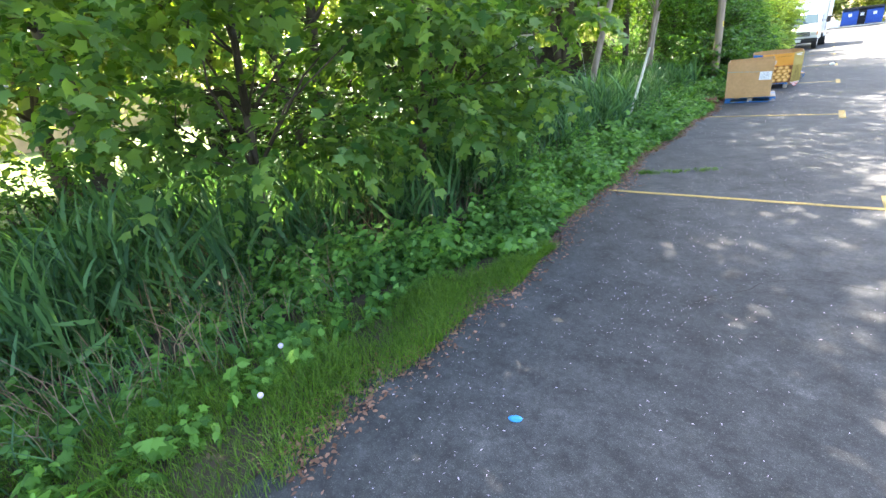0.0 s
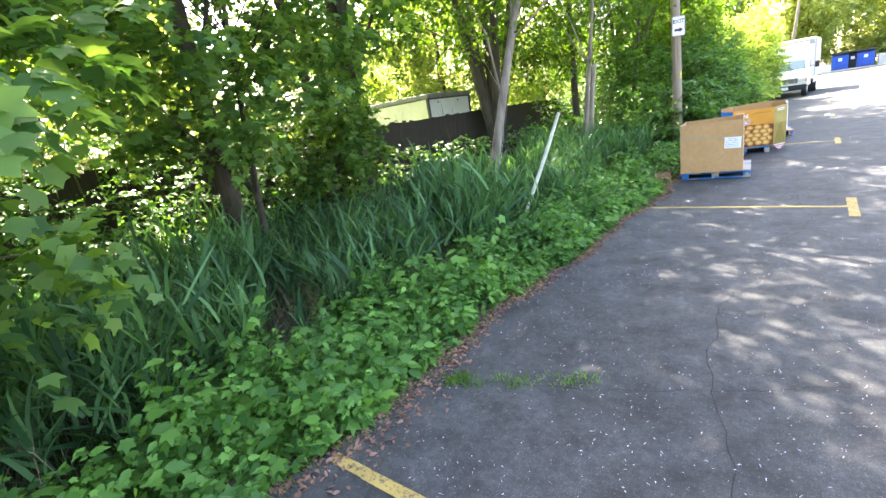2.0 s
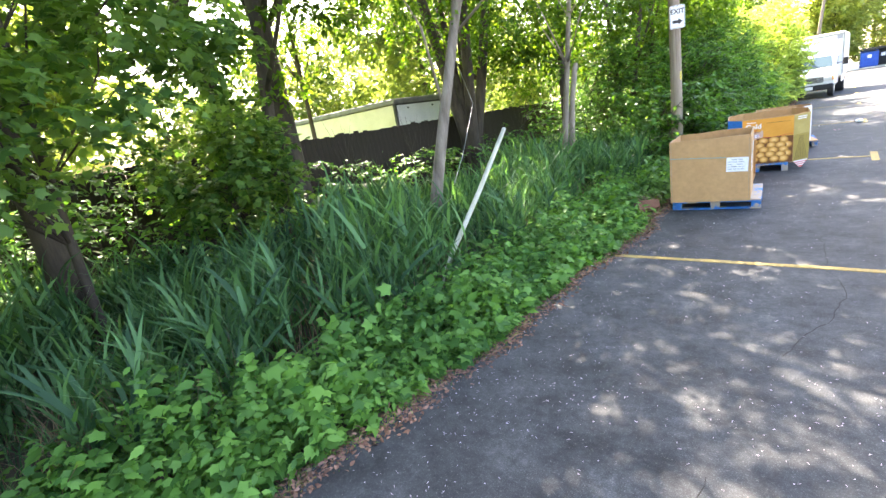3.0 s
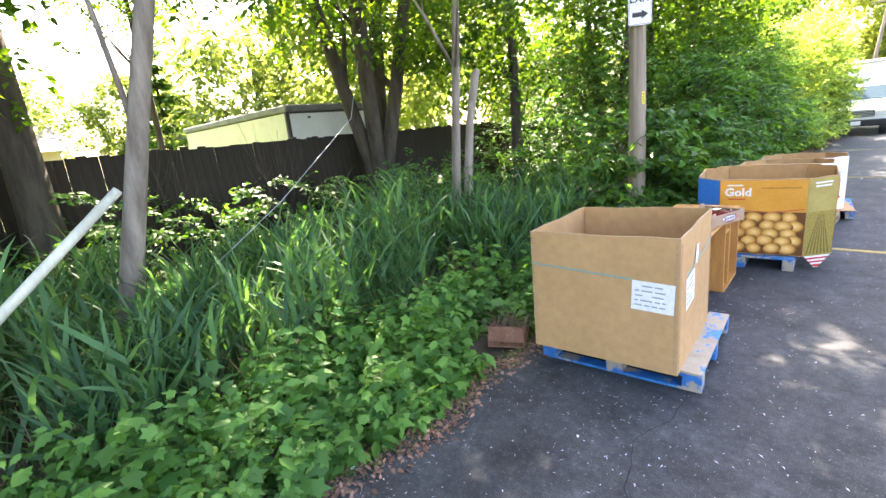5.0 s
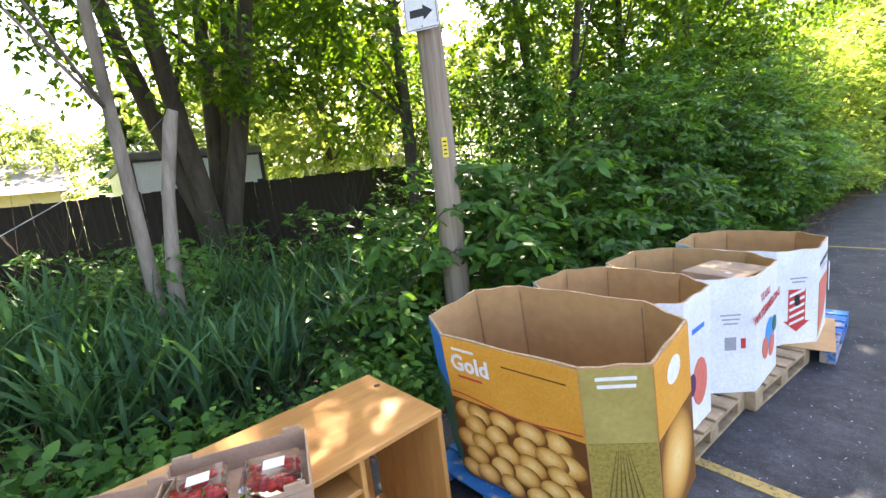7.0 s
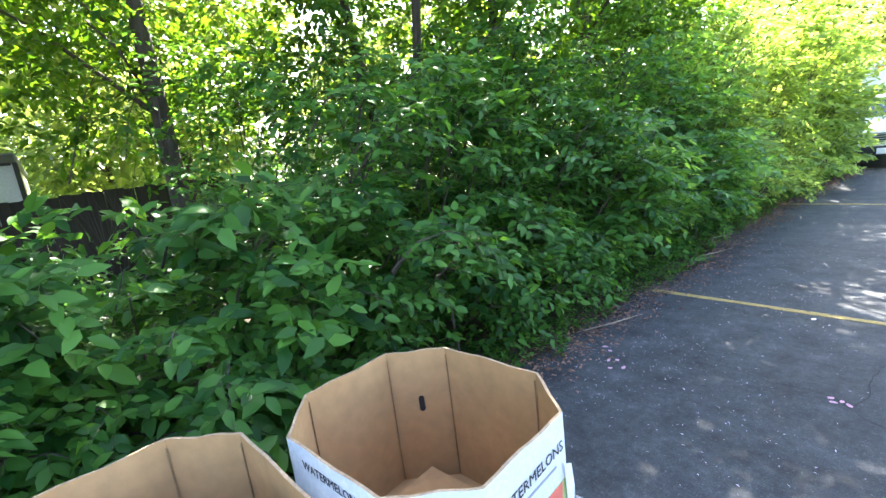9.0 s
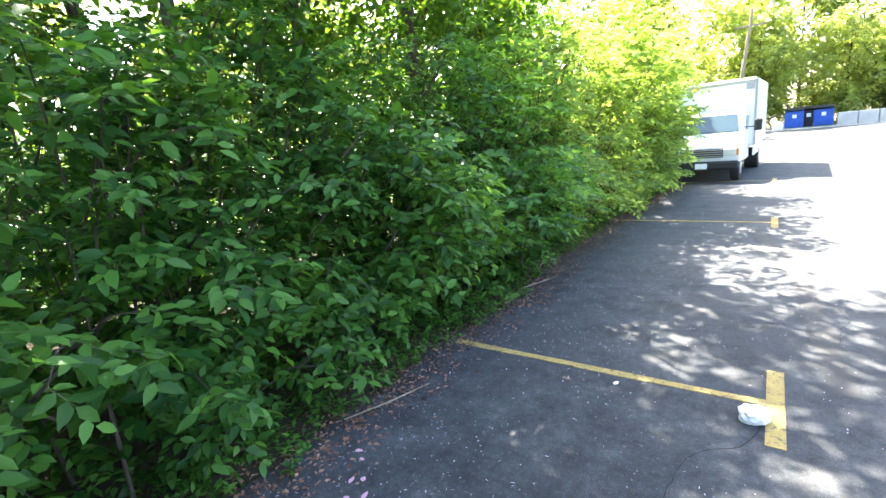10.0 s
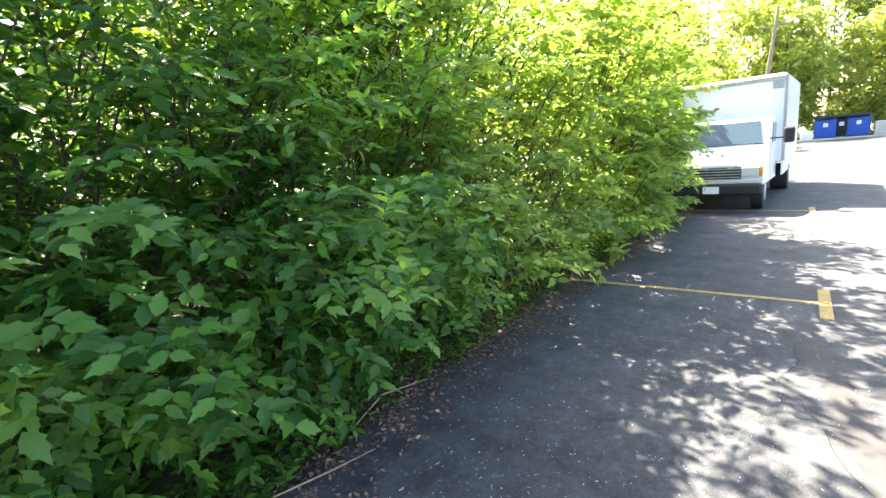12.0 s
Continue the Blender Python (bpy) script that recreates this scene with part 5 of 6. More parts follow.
def tree(x, y, height, spread, crown_low, seed, trunk_r=0.10, lean=(0, 0), bark=BARK_DARK, leaves=CROWN, n_leaf=20000, shape=DIAMOND, size=(0.10, 0.16), forks=1,
         label="tall broad-leaved tree with a dark trunk and spreading crown", clumps=90, group="trees behind the car park", n_limb=16, flat=0.55, loose=0.40):
    """A tree: tapered trunk, limbs reaching to clumps of leaves, gaps between the clumps."""
    rng = rgen(seed)
    t = thing("tree", pose(x, y, 0), label, "tree", group)
    top = []
    for f in range(forks):
        a = rng.uniform(0, 1.2) + f * math.tau / forks
        off = 0.0 if forks == 1 else 0.13 if forks < 3 else 0.24
        dx, dy = lean[0] + math.cos(a) * off * height * 0.8, lean[1] + math.sin(a) * off * height * 0.8
        pts, rad = [], []
        for k in range(9):
            s = k / 8
            w = 0.06 * math.sin(6 * s + seed + f)
            o = trunk_r * (0.0 if forks == 1 else 0.7 if forks == 2 else 0.45)
            g = s ** 1.1 if forks < 3 else max(0.0, s - 0.10) ** 0.9
            pts.append((dx * g + w * s + math.cos(a) * o, dy * g - w * s + math.sin(a) * o, -0.05 + s * height * 0.88))
            rad.append(trunk_r * (1.25 if k == 0 else 1.0) * (1 - 0.8 * s) * (1 if forks == 1 else 0.72))
        part("trunk", tubed(pts, rad, 10), bark, t, smooth=True)
        top.append(pts)
    c = rng.normal(0, 1, (clumps, 3))
    c /= np.linalg.norm(c, axis=1, keepdims=True)
    c *= (0.3 + 0.7 * rng.random((clumps, 1)) ** 0.5)
    mid = (crown_low + height) / 2
    c = c * np.array([spread, spread, (height - crown_low) / 2]) + np.array([lean[0] * 0.6, lean[1] * 0.6, mid])
    for i in range(n_limb):
        pts = top[i % forks]
        k = min(7, max(2, int((c[i][2] - 0.45 * spread) / (height * 0.88) * 8)))
        s, e = Vector(pts[k]), Vector(c[i])
        m = s.lerp(e, 0.5) + Vector((rng.normal(0, 0.15), rng.normal(0, 0.15), rng.uniform(0.0, 0.3)))
        r = trunk_r * 0.34 * (1 - 0.09 * k)
        part("limb", tubed([s, m, e], [r, r * 0.65, r * 0.2], 6), bark, t, smooth=True)
    per = 8
    n = n_leaf // per
    which = rng.integers(0, clumps, n)
    r = rng.uniform(0.35, 0.7, clumps)[which] * spread * loose
    d = rng.normal(0, 0.55, (n, 3))
    base = c[which] + d * r[:, None] * np.array([1, 1, flat])
    way = d + np.array([0, 0, -0.15]) + rng.normal(0, 0.4, (n, 3))
    b, a, u, k = shoots(rng, base, way, rng.uniform(0.2, 0.45, n) * max(1.0, size[1] / 0.17), per, 0.35)
    leaf_mesh("crown", shape, b, a, u, rng.uniform(*size, len(b)), leaves, t)["kind"] = "stuff"
    return t


reed_bed()
weed_strip()
HEDGE = (   # from y, to y, face x, height
    (5.5, 6.2, -0.10, 0.75), (6.2, 7.2, 0.18, 1.8), (7.1, 8.3, 0.12, 2.0), (8.35, 9.3, 0.0, 2.0), (9.2, 10.7, 0.05, 3.1), (10.5, 12.2, 0.02, 3.5),
    (12.0, 13.8, 0.0, 3.4), (13.6, 15.4, 0.05, 3.6), (15.2, 17.2, 0.15, 3.7), (17.0, 19.4, 0.30, 4.2), (19.2, 21.8, 0.60, 4.7), (21.6, 24.4, 0.65, 4.9), (24.4, 29.0, -0.45, 4.9), (29.0, 37.0, -0.5, 5.2),
)
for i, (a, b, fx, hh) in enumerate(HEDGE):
    # Past y 16.5 the leaf colour itself carries the sunlight.
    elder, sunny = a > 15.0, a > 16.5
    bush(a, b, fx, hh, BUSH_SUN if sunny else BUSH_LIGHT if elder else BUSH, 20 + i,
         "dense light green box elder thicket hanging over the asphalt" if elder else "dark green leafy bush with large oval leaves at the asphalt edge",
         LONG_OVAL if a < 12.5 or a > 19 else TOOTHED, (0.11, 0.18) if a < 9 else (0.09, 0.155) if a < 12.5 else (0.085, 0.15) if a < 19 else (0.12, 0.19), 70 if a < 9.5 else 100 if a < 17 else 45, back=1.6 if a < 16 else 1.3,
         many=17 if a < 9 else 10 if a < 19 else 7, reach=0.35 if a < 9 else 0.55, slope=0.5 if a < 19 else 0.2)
bush(12.7, 13.9, 0.30, 2.2, BUSH_LIGHT, 62, "fresh light green box elder sapling leaning over the asphalt", TOOTHED, (0.10, 0.17), 8, back=0.6, many=11, reach=0.45, low=0.22)
bush(14.3, 16.1, 0.34, 1.75, BUSH_LIGHT, 61, "fresh light green box elder boughs reaching over the asphalt", TOOTHED, (0.10, 0.16), 4, back=0.6, many=8, reach=0.6, low=0.58)
# shrubs in the reeds and before the fence
for i, (y0, y1, fx, hh) in enumerate(((-13.0, -10.5, -4.6, 1.7), (-8.8, -6.0, -4.2, 2.0), (-5.6, -2.4, -4.4, 2.1), (-1.6, 0.6, -4.9, 1.3), (0.5, 2.5, -4.9, 1.45), (2.4, 4.4, -4.8, 1.4), (4.4, 5.6, -3.6, 1.5), (6.2, 8.5, -3.4, 1.6), (8.7, 11.5, -2.6, 4.3), (11.0, 15.0, -2.6, 4.6), (14.5, 19.0, -2.4, 4.8), (18.5, 24.5, -2.0, 4.6), (-13.5, -9.5, -5.2, 1.7), (-9.0, -4.5, -5.4, 3.0), (9.2, 13.5, -4.2, 3.2), (13.0, 19.0, -4.0, 3.6), (19.0, 25.0, -3.8, 3.4))):
    bush(y0, y1, fx, hh, BUSH, 140 + i, "dark green shrub in the shade before the fence", LONG_OVAL, (0.08, 0.13), 30 if y1 < -2 else 34, 1.2, group="shrubs before the fence", many=6, reach=0.3)

# the maples hanging over the verge
ML = "maple with low hanging branches of large lobed leaves"
tree(-2.4, -10.3, 5.2, 1.8, 0.8, 41, 0.06, (0.6, 0.2), BARK_DARK, MAPLE, 6600, MAPLE_LEAF, (0.08, 0.14), label=ML, clumps=60, flat=0.25, loose=0.45, n_limb=24)
tree(-1.9, -8.2, 5.6, 1.75, 0.75, 44, 0.06, (1.0, 0.0), BARK_DARK, MAPLE, 8200, MAPLE_LEAF, (0.08, 0.14), label=ML, clumps=64, flat=0.25, loose=0.42, n_limb=34)
tree(-3.9, -4.3, 6.0, 2.1, 1.5, 45, 0.06, (0.8, 0.0), BARK_DARK, MAPLE, 12000, MAPLE_LEAF, (0.08, 0.13), label=ML, clumps=75, flat=0.25, loose=0.40, n_limb=30)
tree(-4.9, -1.9, 2.9, 1.1, 0.7, 46, 0.05, (0.0, 0.0), BARK_DARK, MAPLE, 4600, MAPLE_LEAF, (0.08, 0.13), label="young maple sapling growing before the fence", clumps=34, flat=0.25, n_limb=20)
# added tree just behind the fence, its crown high over the reeds for shade
tree(-8.6, 2.3, 10.5, 3.0, 4.3, 47, 0.075, (0.0, 0.0), BARK_DARK, CROWN, 18000, OVAL, (0.08, 0.13), label="tall broad-leaved tree with a high crown, added behind the fence for shade")
# slender trees in the reeds
tree(-2.78, 0.02, 9.5, 2.5, 3.2, 42, 0.105, (1.4, 2.1), BARK, CROWN, 26000, OVAL, (0.07, 0.11), label="slender grey-barked tree leaning over the reeds")
tree(-2.45, 4.27, 8.0, 1.9, 2.9, 43, 0.075, (0.9, -0.1), BARK, CROWN, 13000, OVAL, (0.07, 0.11), label="thin grey tree standing in the reeds")
stub = thing("tree_stump", pose(-2.26, 4.42, 0), "broken grey stem standing beside the thin tree", "tree stump")
part("stem", tubed([(0.0, -0.04, -0.05), (0.02, 0.0, 1.1), (0.05, 0.10, 1.9), (0.10, 0.22, 2.5), (0.12, 0.26, 2.62)], [0.075, 0.065, 0.055, 0.06, 0.045], 10), BARK, stub, smooth=True)
bush(3.9, 4.7, -2.2, 1.75, BUSH, 160, "leafy green shoots round the thin tree", OVAL, (0.08, 0.13), 30, 0.5, group="shrubs before the fence", many=8, reach=0.2)
# The crowns at y -4.4 and 14.2 are added to shade the asphalt.
ROW = (   # x, y, height, spread, foot of the crown, stems, trunk radius
    (-5.4, -15.0, 12, 3.3, 2.4, 1, 0.14), (-5.2, -10.8, 13, 3.8, 2.2, 1, 0.14), (-5.2, -7.3, 13, 4.0, 2.2, 2, 0.16), (-4.3, -4.4, 12.5, 3.6, 4.6, 1, 0.15), (-5.6, -1.1, 13, 3.0, 3.0, 2, 0.19), (-6.15, -0.05, 12, 2.8, 5.0, 1, 0.27), (-5.9, 5.7, 13, 3.4, 2.6, 5, 0.25),
    (-4.4, 8.8, 13, 3.2, 1.9, 1, 0.14), (-3.6, 12.0, 12.5, 3.2, 2.4, 2, 0.14), (-3.3, 14.2, 12.0, 3.0, 3.2, 1, 0.12), (-2.7, 16.2, 11.5, 3.2, 2.6, 1, 0.14), (-3.6, 18.8, 7.8, 2.3, 2.4, 1, 0.12), (-4.4, 22.0, 7.0, 2.6, 1.6, 1, 0.14), (-5.0, 26.5, 8, 2.8, 2.0, 1, 0.14), (-5.0, 32, 9, 3.2, 2.0, 1, 0.14))
for i, (x, y, h, s, lo, fk, tr) in enumerate(ROW):
    tree(x, y, h, s, lo, 60 + i, tr, forks=fk, n_leaf=16000 if i in (2, 3, 9) else 26000 if i < 8 else 21000 if i < 11 else 10000, clumps=95 if i < 11 else 60, size=(0.11, 0.18))


# ---------------------------------------------------------------- fence and what lies behind it
def fence():
    f = thing("fence", pose(-6.6, 0, 0), "dark weathered brown wooden board fence behind the reeds", "fence")
    rng = rgen(21)
    bm0 = []
    for k in range(3):
        bm = bmesh.new()
        block(bm, (0, 0, 0), (0.018, 0.1426, 1.98 + 0.02 * k), 0.003)
        me = bpy.data.meshes.new("board")
        bm.to_mesh(me)
        bm.free()
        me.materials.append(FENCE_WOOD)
        bm0.append(me)
    for i in range(196):
        y = -8.5 + i * 0.143
        ob = new("board", bm0[i % 3])
        ob.parent = f
        ob.matrix_local = pose(rng.uniform(-0.003, 0.003), y, 0.99 + rng.uniform(-0.03, 0.02), rng.uniform(-0.4, 0.4), 0, 0)
    for z in (0.4, 1.6):
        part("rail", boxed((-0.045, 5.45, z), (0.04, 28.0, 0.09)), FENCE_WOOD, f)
    for i in range(12):
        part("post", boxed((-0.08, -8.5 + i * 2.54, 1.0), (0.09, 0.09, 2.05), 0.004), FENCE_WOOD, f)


fence()
CREAM = surface("cream_siding", (0.50, 0.46, 0.36), (0.62, 0.58, 0.47), 2.0, 30.0, 0.6, 0.1)
TRAILER_WHITE = surface("white_trailer_paint", (0.62, 0.64, 0.66), (0.74, 0.75, 0.76), 2.0, 30.0, 0.5, 0.05)
DARK_TRIM = plain("dark_trim", (0.03, 0.03, 0.032), 0.6)
ROOF_GREY = surface("grey_roofing", (0.12, 0.12, 0.12), (0.2, 0.2, 0.2), 3.0, 40.0, 0.85, 0.2)


def trailer():
    t = thing("storage_trailer", pose(-7.85, 4.78, 0), "white and cream storage trailer with dark corner trim behind the fence", "trailer")
    part("end_wall", boxed((-0.03, 1.2, 1.55), (0.06, 2.4, 2.1), 0.01), TRAILER_WHITE, t)
    part("side_wall", boxed((-3.5, 0.03, 1.55), (6.86, 0.06, 2.1), 0.01), CREAM, t)
    part("side_wall", boxed((-3.5, 2.37, 1.55), (6.86, 0.06, 2.1), 0.01), CREAM, t)
    part("end_wall", boxed((-6.9, 1.2, 1.55), (0.06, 2.4, 2.1), 0.01), CREAM, t)
    part("roof", boxed((-3.46, 1.2, 2.70), (7.05, 2.5, 0.16), 0.03), ROOF_GREY, t)
    part("corner_trim", boxed((0.012, -0.012, 1.58), (0.09, 0.09, 2.08), 0.008), DARK_TRIM, t)
    part("corner_trim", boxed((0.012, 2.41, 1.58), (0.07, 0.07, 2.08), 0.008), DARK_TRIM, t)
    part("top_trim", boxed((0.012, 1.2, 2.6), (0.03, 2.32, 0.05)), DARK_TRIM, t)
    for y in (0.55, 1.7):
        part("marker_light", boxed((0.008, y, 2.48), (0.02, 0.07, 0.05), 0.005), DARK_TRIM, t)
    part("chassis", boxed((-3.4, 1.2, 0.42), (6.6, 2.0, 0.16)), DARK_TRIM, t)
    for x in (-3.0, -4.0):
        for y in (0.15, 2.25):
            part("wheel", tubed([(x, y - 0.1, 0.35), (x, y + 0.1, 0.35)], [0.35, 0.35], 18), DARK_TRIM, t)


trailer()


def bare_shrub(x, y, seed):
    """Leafless stems that fork upwards."""
    rng = random.Random(seed)
    t = thing("bare_shrub", pose(x, y, 0), "leafless grey-brown shrub with thin forked stems before the fence", "shrub", "bare shrubs before the fence")
    for k in range(5):
        a, h = rng.uniform(0, math.tau), rng.uniform(1.3, 2.4)
        dx, dy = math.cos(a) * h * 0.32, math.sin(a) * h * 0.32
        mid = (dx * 0.45, dy * 0.45, h * 0.55)
        st = part("stem", tubed([(0, 0, -0.05), mid, (dx, dy, h)], [0.010, 0.007, 0.003], 5), BARK_DARK, t)
        for j in range(3):
            b = rng.uniform(0, math.tau)
            part("twig", tubed([mid, (mid[0] + math.cos(b) * 0.2, mid[1] + math.sin(b) * 0.2, mid[2] + 0.3 + 0.15 * j), (mid[0] + math.cos(b) * 0.3, mid[1] + math.sin(b) * 0.34, mid[2] + 0.6 + 0.2 * j)], [0.005, 0.003, 0.002], 4), BARK_DARK, st)


for i, (x, y) in enumerate(((-6.1, 1.6), (-6.0, 3.4), (-5.9, 8.0))):
    bare_shrub(x, y, 300 + i)


def house(m, w, d, h, wallm, label):
    t = thing("house", m, label, "house", "houses behind the fence")
    part("wall", boxed((0, 0, h / 2), (w, d, h)), wallm, t)
    bm = bmesh.new()
    ov = 0.4
    a = [bm.verts.new(p) for p in ((-w / 2 - ov, -d / 2 - ov, h), (w / 2 + ov, -d / 2 - ov, h), (w / 2 + ov, d / 2 + ov, h), (-w / 2 - ov, d / 2 + ov, h), (0, -d / 2 - ov, h + 1.9), (0, d / 2 + ov, h + 1.9))]
    for f in ((0, 1, 4), (1, 2, 5, 4), (2, 3, 5), (3, 0, 4, 5), (0, 3, 2, 1)):
        bm.faces.new([a[k] for k in f])
    part("roof", bm, ROOF_GREY, t, "grey shingle roof")
    for y in (-d * 0.3, 0, d * 0.3):
        wdw = part("window", boxed((w / 2 + 0.01, y, h * 0.55), (0.06, 1.1, 1.2), 0.01), TRAILER_WHITE, t)
        part("pane", boxed((w / 2 + 0.035, y, h * 0.55), (0.03, 0.95, 1.05)), DARK_TRIM, wdw)


TAN = surface("tan_siding", (0.42, 0.30, 0.19), (0.52, 0.39, 0.26), 2.0, 30.0, 0.7, 0.1)
house(pose(-34, -3.0, 0, 0, 0, 4), 8, 12, 2.9, TAN, "tan single-storey house beyond the fence")
house(pose(-24, -17, 0, 0, 0, -4), 8, 12, 3.0, CREAM, "cream single-storey house beyond the fence")
house(pose(-28, 16, 0, 0, 0, 0), 8, 12, 3.0, CREAM, "cream single-storey house beyond the trees")
YARD = surface("sunlit_lawn", (0.09, 0.15, 0.03), (0.16, 0.22, 0.06), 0.5, 20.0, 0.95, 0.4)
bm = bmesh.new()
bmesh.ops.create_grid(bm, x_segments=6, y_segments=12, size=1, matrix=pose(-56.8, 10, -0.02) @ Matrix.Diagonal((50, 80, 1, 1)))
tagged(mesh_object("lawn_ground", bm, YARD), "sunlit green back-yard lawn beyond the fence", "lawn", kind="structure")
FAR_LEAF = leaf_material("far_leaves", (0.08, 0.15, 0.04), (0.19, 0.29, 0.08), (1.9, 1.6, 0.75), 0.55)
FAR = ((-20, -30), (-34, -14), (-33, -6), (-19, 9.5), (-34, 8), (-22, 22), (-30, 27), (-18, 32), (-16, 42), (-12, 52), (-30, 44), (-14, -22), (-36, 1), (-11, -10), (-12.5, -5), (-11.5, 10.5), (-12, 20), (-11, -16.5))
for i, (x, y) in enumerate(FAR):
    rr = random.Random(i)
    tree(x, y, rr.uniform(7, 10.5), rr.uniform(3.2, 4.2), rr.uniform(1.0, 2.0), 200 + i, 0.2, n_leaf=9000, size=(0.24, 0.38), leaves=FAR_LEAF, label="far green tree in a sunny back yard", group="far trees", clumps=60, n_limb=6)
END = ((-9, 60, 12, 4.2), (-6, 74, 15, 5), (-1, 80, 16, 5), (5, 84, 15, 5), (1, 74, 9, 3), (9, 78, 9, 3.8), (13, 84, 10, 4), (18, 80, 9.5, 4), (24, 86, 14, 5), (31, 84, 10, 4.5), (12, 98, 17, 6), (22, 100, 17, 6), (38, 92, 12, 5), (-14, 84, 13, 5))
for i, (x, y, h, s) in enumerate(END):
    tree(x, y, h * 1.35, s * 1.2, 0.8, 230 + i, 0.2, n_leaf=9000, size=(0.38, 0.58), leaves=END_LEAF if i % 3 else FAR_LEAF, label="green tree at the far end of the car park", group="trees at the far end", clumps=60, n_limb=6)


def conifer(x, y, h, seed):
    rng = rgen(seed)
    t = thing("conifer", pose(x, y, 0), "dark flat-branched conifer beyond the fence", "tree")
    part("trunk", tubed([(0, 0, -0.05), (0.05, 0, h * 0.5), (0, 0.05, h)], [0.14, 0.09, 0.02], 8), BARK_DARK, t)
    n = 2600
    z = rng.random(n) * h * 0.75 + h * 0.25
    lay = np.round(z * 1.6) / 1.6
    r = (h - lay) * 0.30 * rng.random(n) ** 0.6
    a = rng.uniform(0, math.tau, n)
    b = np.stack([np.cos(a) * r, np.sin(a) * r, lay + rng.normal(0, 0.08, n)], 1)
    al = np.stack([np.cos(a), np.sin(a), rng.normal(0.0, 0.2, n)], 1)
    u = np.stack([rng.normal(0, 0.3, n), rng.normal(0, 0.3, n), np.ones(n)], 1)
    leaf_mesh("crown", DIAMOND, b, al, u, rng.uniform(0.25, 0.45, n), BUSH, t)


conifer(-21, 6.0, 6.5, 5)

# ---------------------------------------------------------------- the far end of the car park
TRUCK_WHITE = surface("white_truck_paint", (0.70, 0.71, 0.72), (0.80, 0.80, 0.80), 1.5, 30.0, 0.35, 0.02)
RUBBER = plain("black_rubber", (0.02, 0.02, 0.021), 0.8)
CHROME = plain("steel_grey", (0.45, 0.45, 0.46), 0.35, 0.8)
WINDSCREEN = plain("tinted_windscreen", (0.05, 0.085, 0.105), 0.08)
LAMP = plain("headlamp_glass", (0.62, 0.62, 0.58), 0.12)
AMBER = plain("amber_lens", (0.70, 0.28, 0.03), 0.25)


def extrude_profile(bm, pts, x0, x1, bevel=0.03):
    """A body whose side outline (y, z) is carried from x0 to x1."""
    a = [bm.verts.new((x0, y, z)) for y, z in pts]
    b = [bm.verts.new((x1, y, z)) for y, z in pts]
    n = len(pts)
    fs = [bm.faces.new(a), bm.faces.new(b[::-1])]
    for i in range(n):
        fs.append(bm.faces.new((a[i], b[i], b[(i + 1) % n], a[(i + 1) % n])))
    bmesh.ops.recalc_face_normals(bm, faces=fs)
    if bevel:
        bmesh.ops.bevel(bm, geom=list(bm.edges), offset=bevel, segments=2, affect="EDGES")


def wheel(parent, x, y, r, w):
    ty = part("tyre", tubed([(x - w / 2, y, r), (x - w / 2 + 0.03, y, r), (x + w / 2 - 0.03, y, r), (x + w / 2, y, r)], [r - 0.03, r, r, r - 0.03], 24), RUBBER, parent, smooth=False)
    part("rim", tubed([(x + w / 2 - 0.02, y, r), (x + w / 2 + 0.012, y, r)], [r * 0.58, r * 0.5], 18), CHROME, ty)


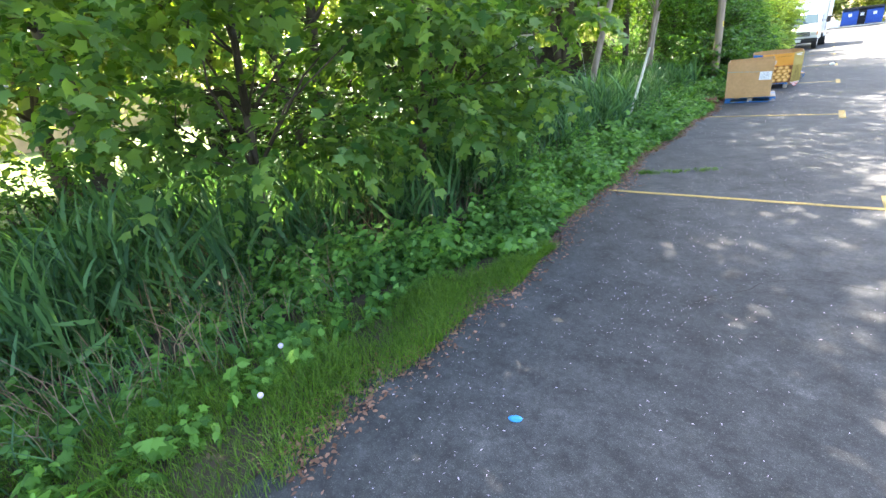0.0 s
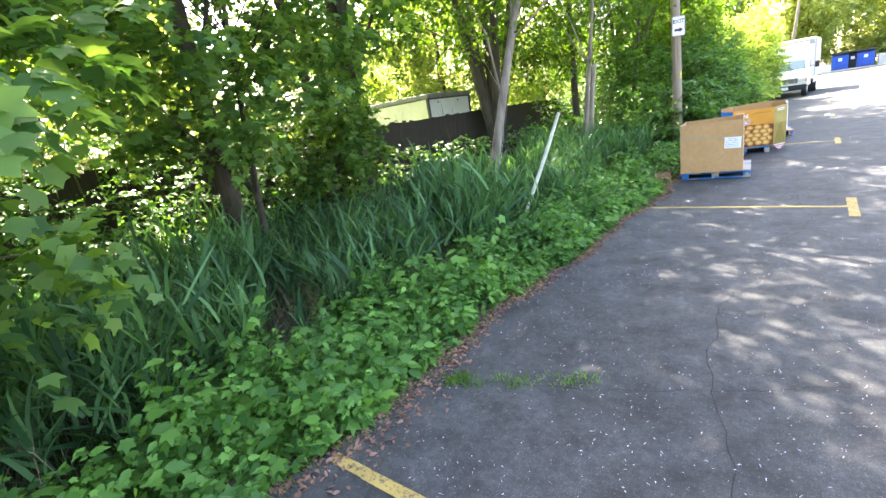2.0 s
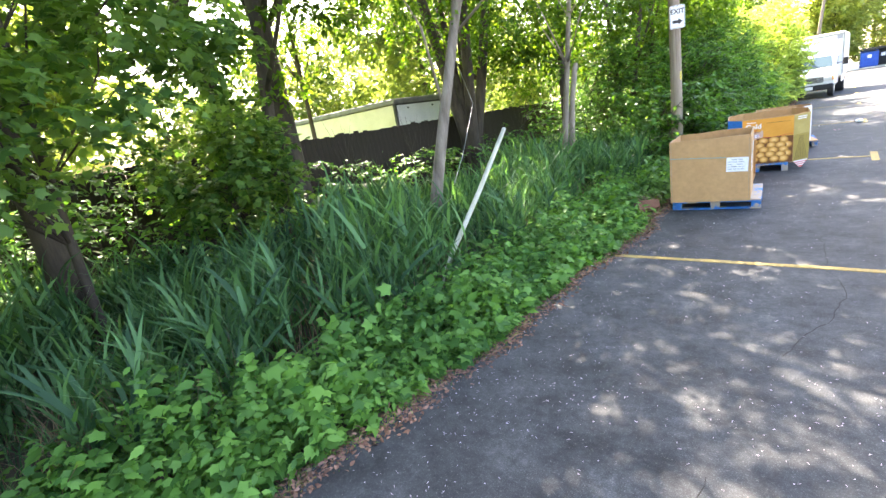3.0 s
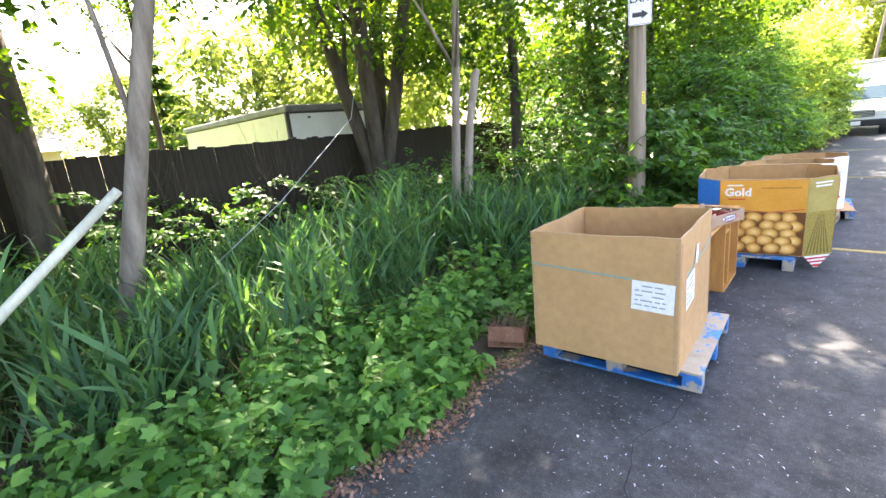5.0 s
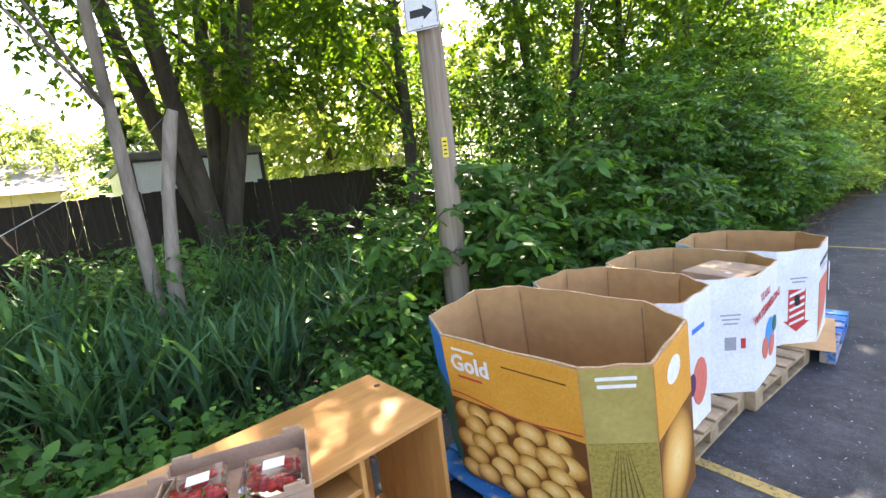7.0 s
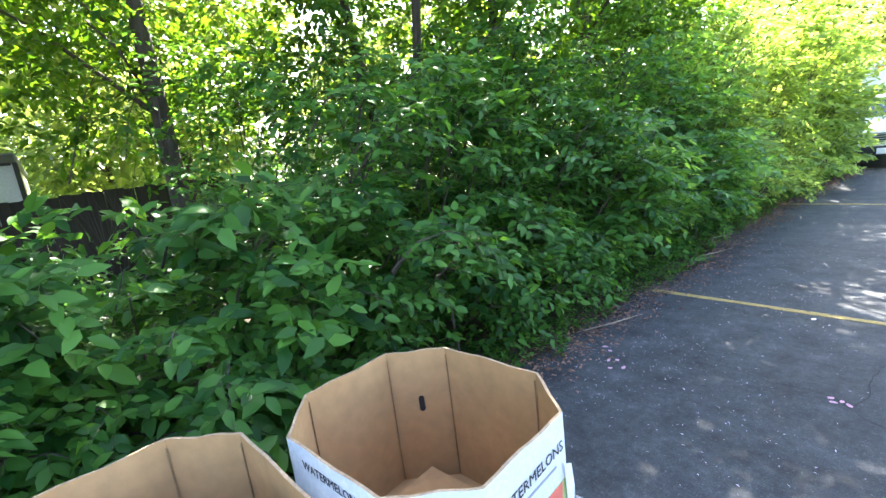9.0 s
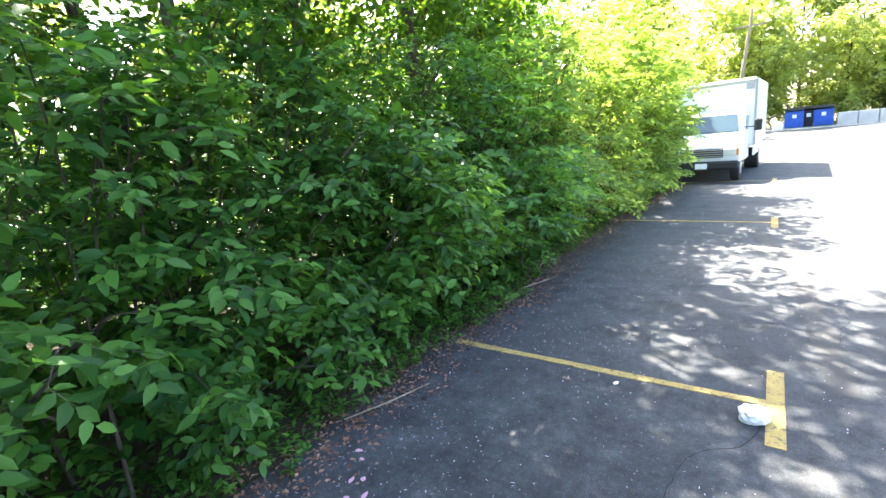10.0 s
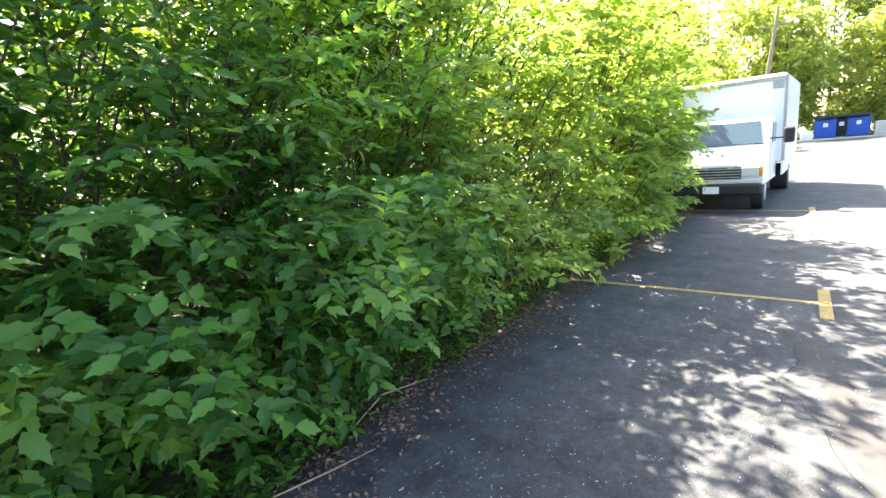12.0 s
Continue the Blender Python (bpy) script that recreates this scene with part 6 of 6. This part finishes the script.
def box_truck():
    t = thing("box_truck", pose(0.92, 25.25, 0, 0, 0, -3.0), "white box truck parked among the bushes, seen from its front", "truck")
    bm = bmesh.new()
    extrude_profile(bm, [(0.05, 0.55), (0.0, 0.75), (0.02, 1.02), (0.18, 1.16), (0.85, 1.34), (1.0, 1.38), (1.55, 1.98), (1.75, 2.05), (2.75, 2.07), (2.75, 0.5)], -0.94, 0.94, 0.05)
    part("cab", bm, TRUCK_WHITE, t, smooth=False)
    bm = bmesh.new()
    m = pose(0, 1.28, 1.70, math.degrees(math.atan2(0.60, 0.55)), 0, 0)
    extr = [(-0.80, -0.34), (0.80, -0.34), (0.70, 0.34), (-0.70, 0.34)]
    vs = [bm.verts.new(m @ Vector((x, y, 0.025))) for x, y in extr]
    lo = [bm.verts.new(m @ Vector((x, y, -0.02))) for x, y in extr]
    bm.faces.new(vs)
    for i in range(4):
        bm.faces.new((lo[i], lo[(i + 1) % 4], vs[(i + 1) % 4], vs[i]))
    part("windscreen", bm, WINDSCREEN, t)
    part("side_window", boxed((0.945, 1.85, 1.68), (0.012, 0.75, 0.45), 0.004), WINDSCREEN, t)
    part("side_window", boxed((-0.945, 1.85, 1.68), (0.012, 0.75, 0.45), 0.004), WINDSCREEN, t)
    grille = part("grille", boxed((0, -0.012, 0.88), (1.10, 0.03, 0.26), 0.006), RUBBER, t)
    for k in range(4):
        part("grille_bar", boxed((0, -0.034, 0.79 + 0.062 * k), (1.08, 0.014, 0.026), 0.003), CHROME, grille)
    for s in (-1, 1):
        part("headlight", boxed((s * 0.72, -0.005, 0.90), (0.30, 0.04, 0.20), 0.012), LAMP, t, "square glass headlamp")
        part("indicator", boxed((s * 0.905, 0.02, 0.90), (0.06, 0.06, 0.20), 0.01), AMBER, t, "amber indicator lens")
        mir = part("mirror", boxed((s * 1.28, 1.15, 1.60), (0.20, 0.09, 0.34), 0.03), RUBBER, t, "black side mirror")
        part("mirror_arm", boxed((s * 1.07, 1.18, 1.55), (0.28, 0.03, 0.03)), RUBBER, mir)
        wheel(t, s * 0.80, 0.75, 0.37, 0.24)
        wheel(t, s * 0.88, 4.65, 0.37, 0.42)
        part("door_seam", boxed((s * 0.942, 1.30, 1.0), (0.006, 0.012, 0.9)), GREY_INK, t)
    part("bumper", boxed((0, -0.06, 0.53), (1.90, 0.20, 0.24), 0.04), RUBBER, t, "dark front bumper")
    part("front_plate", boxed((0, -0.165, 0.52), (0.32, 0.01, 0.16), 0.004), LABEL, t)
    part("underbody", boxed((0, 3.0, 0.45), (1.5, 4.6, 0.20)), RUBBER, t)
    bm = bmesh.new()
    block(bm, (-0.05, 4.55, 1.98), (2.34, 4.3, 2.16), 0.06)
    part("cargo_box", bm, TRUCK_WHITE, t)
    part("corner_trim", boxed((1.105, 2.41, 1.98), (0.05, 0.05, 2.06), 0.006), CHROME, t)
    part("top_trim", boxed((-0.05, 2.40, 2.94), (2.24, 0.04, 0.10), 0.006), CHROME, t)
    part("vent", boxed((0.93, 2.385, 2.80), (0.22, 0.03, 0.20), 0.004), GREY_INK, t)
    part("side_skirt", boxed((1.08, 3.35, 0.76), (0.04, 1.8, 0.34), 0.01), TRUCK_WHITE, t)
    part("clearance_light", boxed((-0.6, 2.37, 2.88), (0.14, 0.03, 0.06), 0.005), AMBER, t)


box_truck()
BIN_BLUE = surface("blue_bin_plastic", (0.008, 0.07, 0.40), (0.015, 0.11, 0.52), 3.0, 30.0, 0.45, 0.03)


def dumpster(x, y, w, material, label):
    t = thing("dumpster", pose(x, y, 0), label, "dumpster", "dumpsters at the far end")
    bm = bmesh.new()
    extrude_profile(bm, [(0.1, 0.12), (0.0, 1.7), (1.3, 1.95), (1.25, 0.12)], -w / 2, w / 2, 0.03)
    part("body", bm, material, t)
    part("lid", boxed((0, 0.65, 1.93), (w + 0.06, 1.45, 0.08), 0.02, pose(0, 0, 0, 8)), RUBBER, t, "black plastic lid")
    for k in (-1, 0, 1):
        part("rib", boxed((k * w * 0.33, -0.005, 0.95), (0.06, 0.06, 1.3), 0.01, pose(0, 0.03, 0, -3)), material, t)
    part("emblem", boxed((0, -0.012, 1.25), (0.35, 0.02, 0.35)), LABEL, t)
    for k in (-1, 1):
        part("caster", tubed([(k * w * 0.4 - 0.04, 0.2, 0.07), (k * w * 0.4 + 0.04, 0.2, 0.07)], [0.07, 0.07], 10), RUBBER, t)


dumpster(4.35, 69.5, 1.55, BIN_BLUE, "blue plastic dumpster with a black lid")
dumpster(5.55, 70.8, 0.75, RUBBER, "narrow dark dumpster between two blue ones")
dumpster(6.75, 70.8, 1.6, BIN_BLUE, "blue plastic dumpster with a black lid")
scrap(pose(3.0, 68.6, 0.0), (1.0, 0.7, 0.9), LABEL, "white bags heaped beside the dumpster", 120, "rubbish_bags", "rubbish bag", 0.3)
CONCRETE = surface("pale_concrete", (0.46, 0.44, 0.41), (0.60, 0.58, 0.54), 1.5, 20.0, 0.85, 0.2)
for k in range(12):
    ob = thing("concrete_block", pose(8.6 + k * 1.55, 71.0 + 0.1 * (k % 3), 0, 0, 0, 2 * (k % 3)), "pale concrete barrier block at the end of the car park", "concrete block", "barrier blocks")
    part("block", boxed((0, 0, 0.62), (1.5, 0.6, 1.24), 0.06), CONCRETE, ob)
tagged(mesh_object("kerb", boxed((14, 67.0, 0.06), (44, 0.2, 0.14), 0.02), CONCRETE), "pale concrete kerb across the far end", "kerb", kind="structure")
lp = thing("lamp_post", pose(11.6, 60, 0), "tall white painted lamp post at the far end", "lamp post")
part("base", boxed((0, 0, 0.4), (0.6, 0.6, 0.8), 0.05), CONCRETE, lp)
part("shaft", tubed([(0, 0, 0.75), (0, 0, 9)], [0.16, 0.11], 14), TRUCK_WHITE, lp, smooth=True)
part("arm", tubed([(0, 0, 8.9), (-1.2, 0, 9.1)], [0.05, 0.05], 8), TRUCK_WHITE, lp)
part("lamp_head", boxed((-1.5, 0, 9.1), (0.7, 0.3, 0.14), 0.03), GREY_INK, lp)
tp = thing("utility_pole", pose(-0.3, 62, 0), "leaning grey wooden utility pole with a cross-arm among far trees", "pole")
part("shaft", tubed([(0, 0, 0), (0.3, 0, 5), (0.9, 0, 11)], [0.17, 0.15, 0.11], 10), POLE_WOOD, tp)
part("crossarm", boxed((0.75, 0, 9.6), (2.4, 0.12, 0.14), 0.01), POLE_WOOD, tp)
